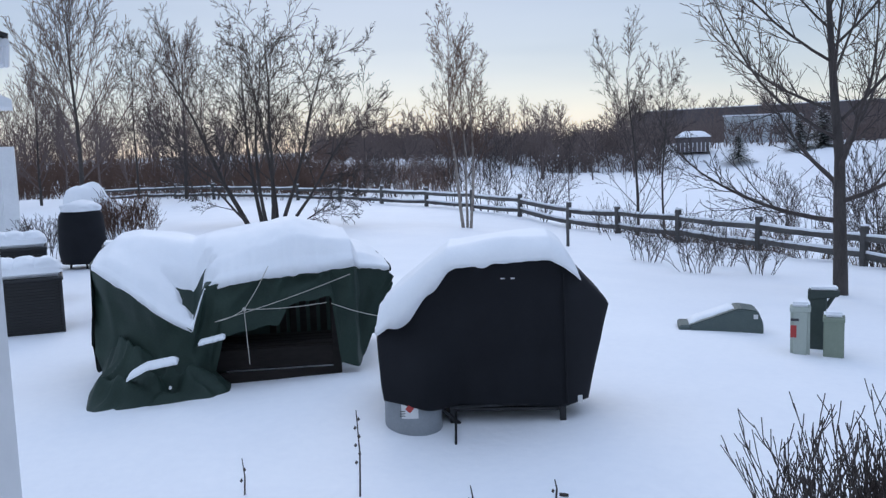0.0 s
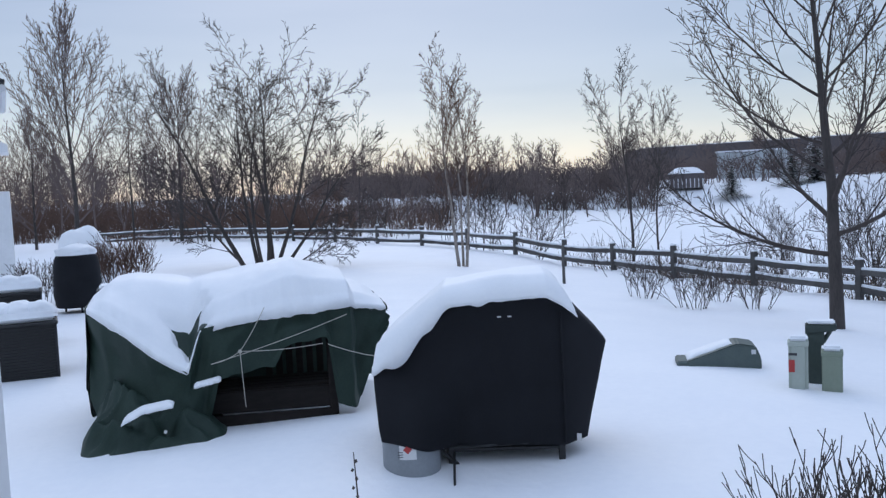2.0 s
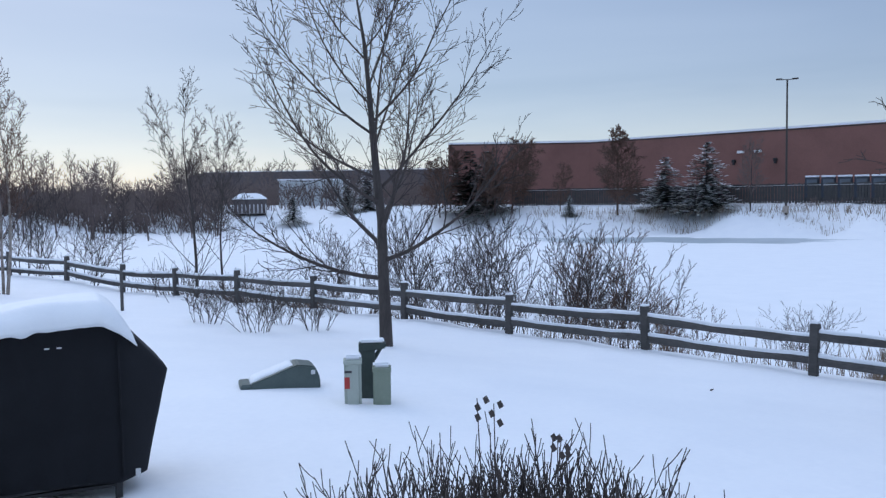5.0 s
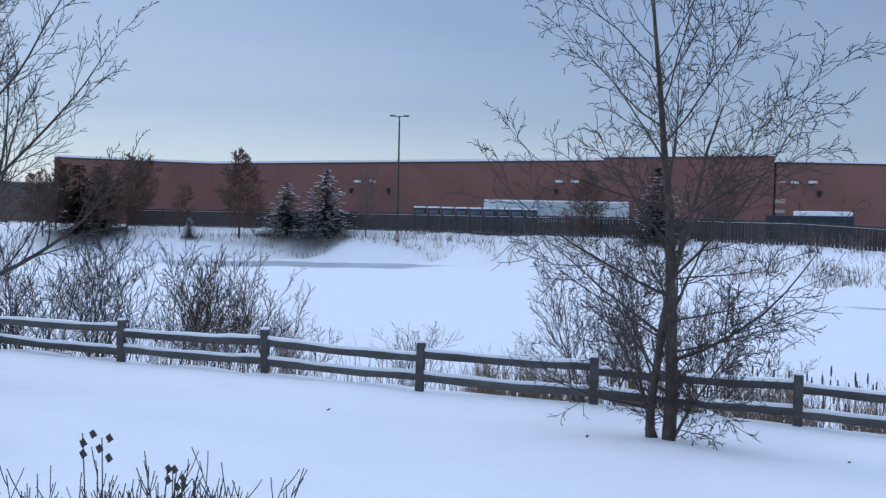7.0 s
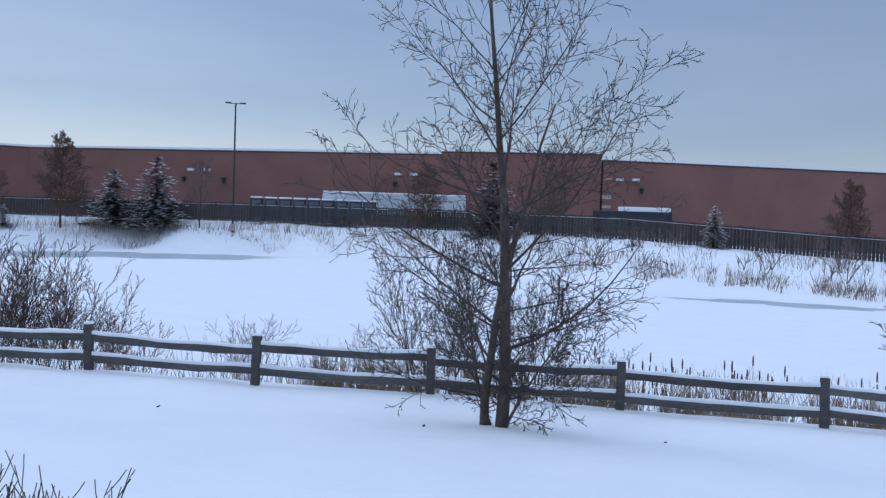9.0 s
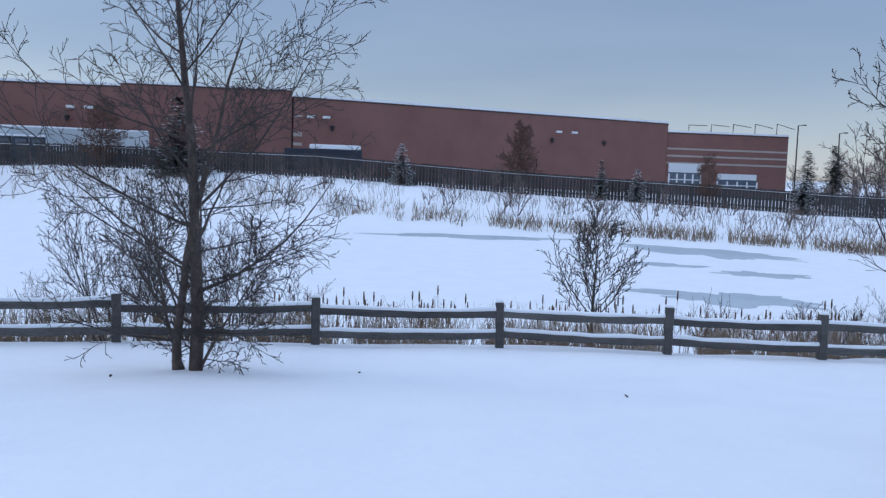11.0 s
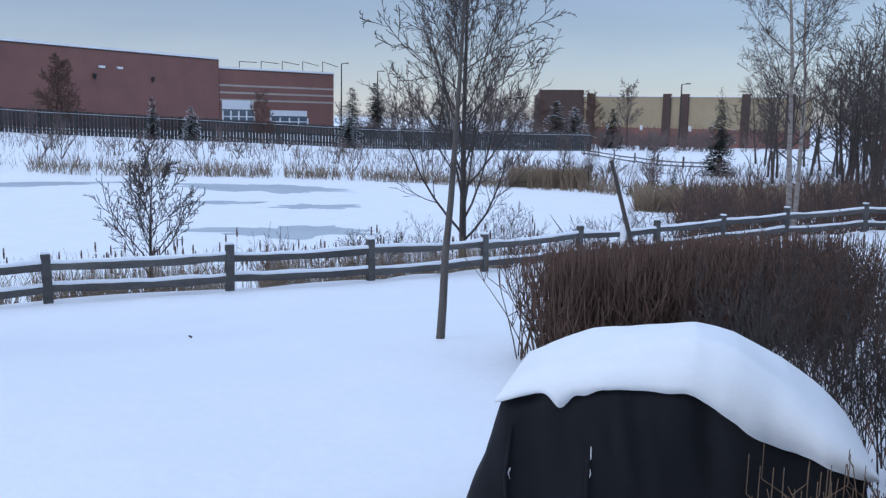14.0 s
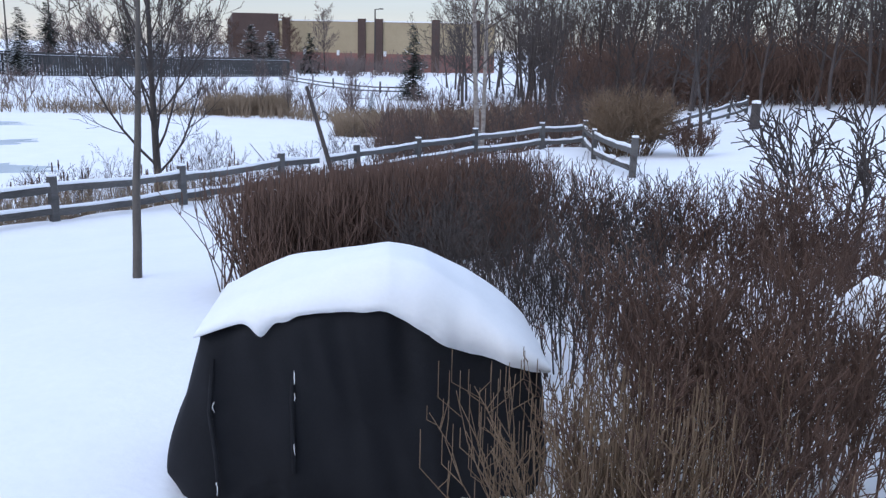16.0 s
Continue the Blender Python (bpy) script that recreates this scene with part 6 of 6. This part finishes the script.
def thicket(name, label, seed, spots, mat, thin):
    """Undergrowth: many short stems that fork once or twice."""
    g = np.random.default_rng(seed)
    s = Soup()
    for x, y, h in spots:
        z = ground(x, y) - 0.1
        for k in range(5):
            d = np.array([g.normal(0, 0.35), g.normal(0, 0.35), 1.0])
            p = np.array([x + g.normal(0, 0.3), y + g.normal(0, 0.3), z])
            m = p + d * h * 0.5 * g.uniform(0.7, 1.1)
            for j in range(3):
                e = m + (d + g.normal(0, 0.4, 3)) * h * 0.45
                s.tube([m, (m + e) / 2 + g.normal(0, 0.05, 3) * h * 0.3, e], [thin * 1.2, thin, thin * 0.8], 3)
            s.tube([p, m], [thin * 1.8, thin * 1.3], 3)
    return tagged(new(name, s.mesh(name, mat)), label, "undergrowth", kind="stuff")


def scatter(seed, n, az0, az1, r0, r1, h0, h1, bias=1.0):
    g = np.random.default_rng(seed)
    out = []
    for i in range(n):
        az = g.uniform(az0, az1)
        r = r0 + (r1 - r0) * g.uniform() ** bias
        out.append((*polar(az, r), g.uniform(h0, h1)))
    return out


# the hazy belts have no real haze, only the paled TWIG_HAZE colour
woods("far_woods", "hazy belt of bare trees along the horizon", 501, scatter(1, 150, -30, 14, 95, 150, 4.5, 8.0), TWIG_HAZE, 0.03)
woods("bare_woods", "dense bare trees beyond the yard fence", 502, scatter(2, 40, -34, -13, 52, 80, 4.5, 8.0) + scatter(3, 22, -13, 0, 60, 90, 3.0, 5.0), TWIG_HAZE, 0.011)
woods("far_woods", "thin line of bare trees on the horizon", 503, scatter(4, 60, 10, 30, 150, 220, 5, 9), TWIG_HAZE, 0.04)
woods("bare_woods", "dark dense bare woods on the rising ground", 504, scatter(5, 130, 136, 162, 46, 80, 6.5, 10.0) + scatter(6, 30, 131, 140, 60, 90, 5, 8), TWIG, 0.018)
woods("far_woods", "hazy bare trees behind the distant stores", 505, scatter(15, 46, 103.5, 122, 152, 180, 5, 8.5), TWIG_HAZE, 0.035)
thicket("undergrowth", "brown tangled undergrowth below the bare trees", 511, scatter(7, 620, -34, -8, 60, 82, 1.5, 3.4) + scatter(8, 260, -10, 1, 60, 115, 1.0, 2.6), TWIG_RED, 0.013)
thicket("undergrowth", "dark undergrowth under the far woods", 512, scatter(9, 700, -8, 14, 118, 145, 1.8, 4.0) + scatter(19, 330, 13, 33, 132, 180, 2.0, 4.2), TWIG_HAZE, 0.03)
thicket("undergrowth", "dark tangled undergrowth at the edge of the woods", 513, scatter(10, 900, 139, 162, 48, 66, 1.8, 4.0) + scatter(11, 250, 127, 141, 30, 50, 0.8, 1.9), TWIG_RED, 0.013)
thicket("undergrowth", "bare scrub on the bank behind the rail fence", 514, scatter(12, 110, 9, 42, 22, 34, 0.6, 1.4) + scatter(13, 60, 100, 124, 20, 26, 0.5, 1.2), TWIG, 0.006)
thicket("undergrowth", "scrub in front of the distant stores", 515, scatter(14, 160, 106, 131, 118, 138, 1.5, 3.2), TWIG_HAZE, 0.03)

# ---------------------------------------------------------------- reeds, cattails and weeds


def grass(name, label, seed, spots, mat, width, lean=0.25):
    """Single blades: narrow upright slivers, three faces each."""
    g = np.random.default_rng(seed)
    s = Soup()
    for x, y, h in spots:
        z = ground(x, y) - 0.03
        d = np.array([g.normal(0, lean), g.normal(0, lean), 1.0])
        p = np.array([x, y, z])
        s.tube([p, p + d * h * 0.55, p + d * h + np.array([g.normal(0, 0.12), g.normal(0, 0.12), 0]) * h], [width, width * 0.8, width * 0.3], 3)
    return tagged(new(name, s.mesh(name, mat)), label, "reeds", kind="stuff")


def shore_spots(seed, n, az0, az1, table, d0, d1, h0, h1, clump=0.0):
    g = np.random.default_rng(seed)
    out = []
    while len(out) < n:
        az = g.uniform(az0, az1)
        if clump and noise.noise((az * 0.45, seed, 0)) + 0.5 * noise.noise((az * 1.7, seed, 5)) < clump - g.uniform(0, 0.2):
            continue
        r = float(np.interp(az, LAND_AZ, table)) + g.uniform(d0, d1)
        out.append((*polar(az, r), g.uniform(h0, h1)))
    return out


grass("near_reeds", "dry tan reeds along the near bank behind the fence", 601, shore_spots(1, 5600, 54, 118, EDGE_R, 0.5, 2.6, 0.35, 0.85, -0.12), REED, 0.006)
grass("near_reeds", "sparse dry weeds on the near bank", 602, shore_spots(2, 1400, 8, 60, EDGE_R, 0.6, 4.0, 0.3, 0.9, 0.0), REED, 0.006)
grass("far_reeds", "brown dry reeds fringing the far shore", 603, shore_spots(3, 6400, 34, 140, POND_R, -0.5, 3.0, 0.35, 1.15, -0.2), REED, 0.022)
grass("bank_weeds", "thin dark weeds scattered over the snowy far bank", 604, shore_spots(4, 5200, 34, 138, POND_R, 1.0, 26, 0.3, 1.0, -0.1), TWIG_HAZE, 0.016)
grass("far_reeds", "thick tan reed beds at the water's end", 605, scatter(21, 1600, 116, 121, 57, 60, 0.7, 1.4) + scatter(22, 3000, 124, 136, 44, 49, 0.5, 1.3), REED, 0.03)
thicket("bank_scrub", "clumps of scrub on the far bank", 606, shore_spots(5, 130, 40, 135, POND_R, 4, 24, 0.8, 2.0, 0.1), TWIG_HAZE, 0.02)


def cattails():
    g = np.random.default_rng(33)
    s, heads = Soup(), Soup()
    for x, y, h in shore_spots(6, 420, 62, 118, EDGE_R, 2.2, 4.4, 0.9, 1.5, -0.15):
        z = ground(x, y)
        dx, dy = g.normal(0, 0.05, 2)
        s.tube([(x, y, z), (x + dx, y + dy, z + h)], [0.006, 0.004], 3)
        heads.tube([(x + dx, y + dy, z + h - 0.02), (x + dx, y + dy, z + h + 0.06), (x + dx, y + dy, z + h + 0.16)], [0.012, 0.017, 0.010], 5)
    tagged(new("cattail_stems", s.mesh("cattail_stems", REED)), "dry cattail stems at the pond's edge", "cattails", kind="stuff")
    tagged(new("cattail_heads", heads.mesh("cattail_heads", TWIG_RED)), "dark brown cattail heads at the pond's edge", "cattails", kind="stuff")


cattails()

# shrubs by the corner and the path
bush("round_bush", shrub(250, 1.5, 2.0, 150, TWIG_TAN, kids=(7, 5), lean=34, up=0.06, thin=0.006, radius=0.010), *polar(143, 23.8), "dense round tan-twigged bush by the fence corner")
bush("russet_shrub", shrub(251, 0.85, 0.9, 40, TWIG_RED, kids=(6, 4), lean=26, thin=0.006), *polar(146.9, 23.5), "small russet shrub with dry leaves in snow")
bush("dark_shrub", shrub(252, 1.55, 1.7, 16, TWIG, kids=(8, 6), lean=48, up=0.05, wave=0.16, thin=0.007, radius=0.022), *polar(156.5, 9.2), "coarse dark branching shrub in the snow")
plant("bare_tree", bare_tree(253, 4.2, 0.07, BARK, TWIG, kids=(12, 7, 4), start=(0.2, 0.2, 0.2), angle=(60, 45, 40), ratio=(0.45, 0.5, 0.5), lift=(0.02, 0.0, 0.0, 0.0), thin=0.01), *polar(147.3, 30), "small spreading tree with snow on its branches")
x_, y_ = polar(150.4, 34)
t_ = thing("tree_stump", x_, y_, ground(x_, y_), "dark upright stump standing in the snow", "stump")
part("stump", rod((0, 0, -0.2), (0, 0, 0.95), 0.19, 9, 0.16), BARK, t_)
part("snow_cap", shifted(lumpy(0.17, 0.17, 0.1, 2.0), (0, 0, 0.95)), SNOWCAP, t_)
# snow lying among the near shrubs
for i, (az, r, sx, sz) in enumerate(((138, 2.15, 0.22, 0.16), (143, 2.2, 0.2, 0.14), (152, 4.4, 0.3, 0.1), (159.5, 4.8, 0.28, 0.35), (147, 5.6, 0.3, 0.05))):
    x_, y_ = polar(az, r)
    t_ = thing("snow_mound", x_, y_, ground(x_, y_), "mound of fresh snow lodged among leafless shrubs", "snow mound", "snow mounds")
    part("mound", shifted(lumpy(sx, sx, sz + 0.25, i + 0.5), (0, 0, 0.1)), SNOWCAP, t_, "", True)

# ---------------------------------------------------------------- the house behind, and the neighbour's porch


def build_house():
    def slab(name, a, b, z0, z1, mat, label):
        d = Vector((b[0] - a[0], b[1] - a[1], 0)).normalized()
        n = Vector((-d.y, d.x, 0)) * 0.2
        ob = part(name, prism([a, b, (b[0] + n.x, b[1] + n.y), (a[0] + n.x, a[1] + n.y)], z0, z1), mat, None)
        tagged(ob, label, "wall", kind="structure")
        return ob

    slab("wall_south", (-0.62, -7.0), (-0.62, 0.93), 0.6, 6.2, SIDING, "pale clapboard house wall")
    slab("wall_west", (-0.62, 0.94), (-4.4, 1.2), 0.6, 6.2, SIDING, "pale clapboard return wall")
    trim = part("corner_trim", box(0.11, 0.07, 5.4, (-0.560, 0.965, 0.7), 0.006), WHITE, None)
    tagged(trim, "white painted corner board of the house", "trim", kind="structure")
    x, y = polar(-27.05, 15.0)
    p = thing("neighbour_porch", x, y, 1.1, "white porch corner with column and eave of the neighbouring house", "house", turn=26)
    part("column", box(0.32, 0.32, 3.3, (-0.02, 0, -0.1), 0.015), WHITE, p)
    part("base", box(0.40, 0.40, 0.25, (-0.02, 0, -0.05), 0.02), WHITE, p)
    part("beam", box(2.4, 0.36, 0.42, (-1.05, 0, 3.2), 0.015), WHITE, p)
    roof = bmesh.new()
    pr = [(-1.9, 4.45), (0.32, 3.72), (0.32, 3.60), (-1.9, 3.60)]
    f = [roof.verts.new((a, -0.35, b)) for a, b in pr]
    g = [roof.verts.new((a, 3.0, b)) for a, b in pr]
    roof.faces.new(f)
    roof.faces.new(g[::-1])
    for i in range(4):
        roof.faces.new((f[i], f[(i + 1) % 4], g[(i + 1) % 4], g[i]))
    bmesh.ops.recalc_face_normals(roof, faces=roof.faces)
    part("gable", roof, WHITE, p, "white gable end")
    bm = box(2.5, 3.6, 0.05, (0, 0, 0))
    bmesh.ops.rotate(bm, matrix=Matrix.Rotation(radians(18.2), 3, "Y"), verts=bm.verts)
    bmesh.ops.translate(bm, vec=(-0.80, 1.3, 4.11), verts=bm.verts)
    part("roof", bm, DARK_METAL, p, "dark shingle roof edge")
    part("gutter", rod((0.36, -0.4, 3.66), (0.36, 3.0, 3.66), 0.06), WHITE, p)
    part("downpipe_elbow", box(0.1, 0.1, 0.24, (0.26, -0.1, 3.36), 0.02), WHITE, p)
    part("upper_wall", box(1.6, 2.4, 4.0, (-0.92, 1.6, 4.0)), SIDING, p, "upper storey siding")
    for i in range(8):
        part("siding_board", box(1.0, 0.03, 0.14, (-0.72, -0.03, 0.3 + i * 0.36)), SIDING, p)
    part("upper_trim", box(0.12, 0.12, 4.0, (-0.08, 0.38, 4.0), 0.01), WHITE, p)
    x, y = polar(-26.15, 26)
    q = thing("neighbour_eave", x, y, 1.1, "grey end and eave of a house further along", "house", turn=25)
    part("wall", box(0.5, 1.5, 2.3, (-0.05, 0, 0)), WHITE, q)
    bm = box(0.7, 1.8, 0.5, (-0.1, 0, 3.3))
    for v in bm.verts:
        if v.co.z > 3.6 and v.co.x > 0:
            v.co.z -= 0.3
    part("eave", bm, WHITE, q)
    part("post", box(0.15, 0.15, 2.4, (-0.3, 0, 1.2)), WHITE, q)


build_house()
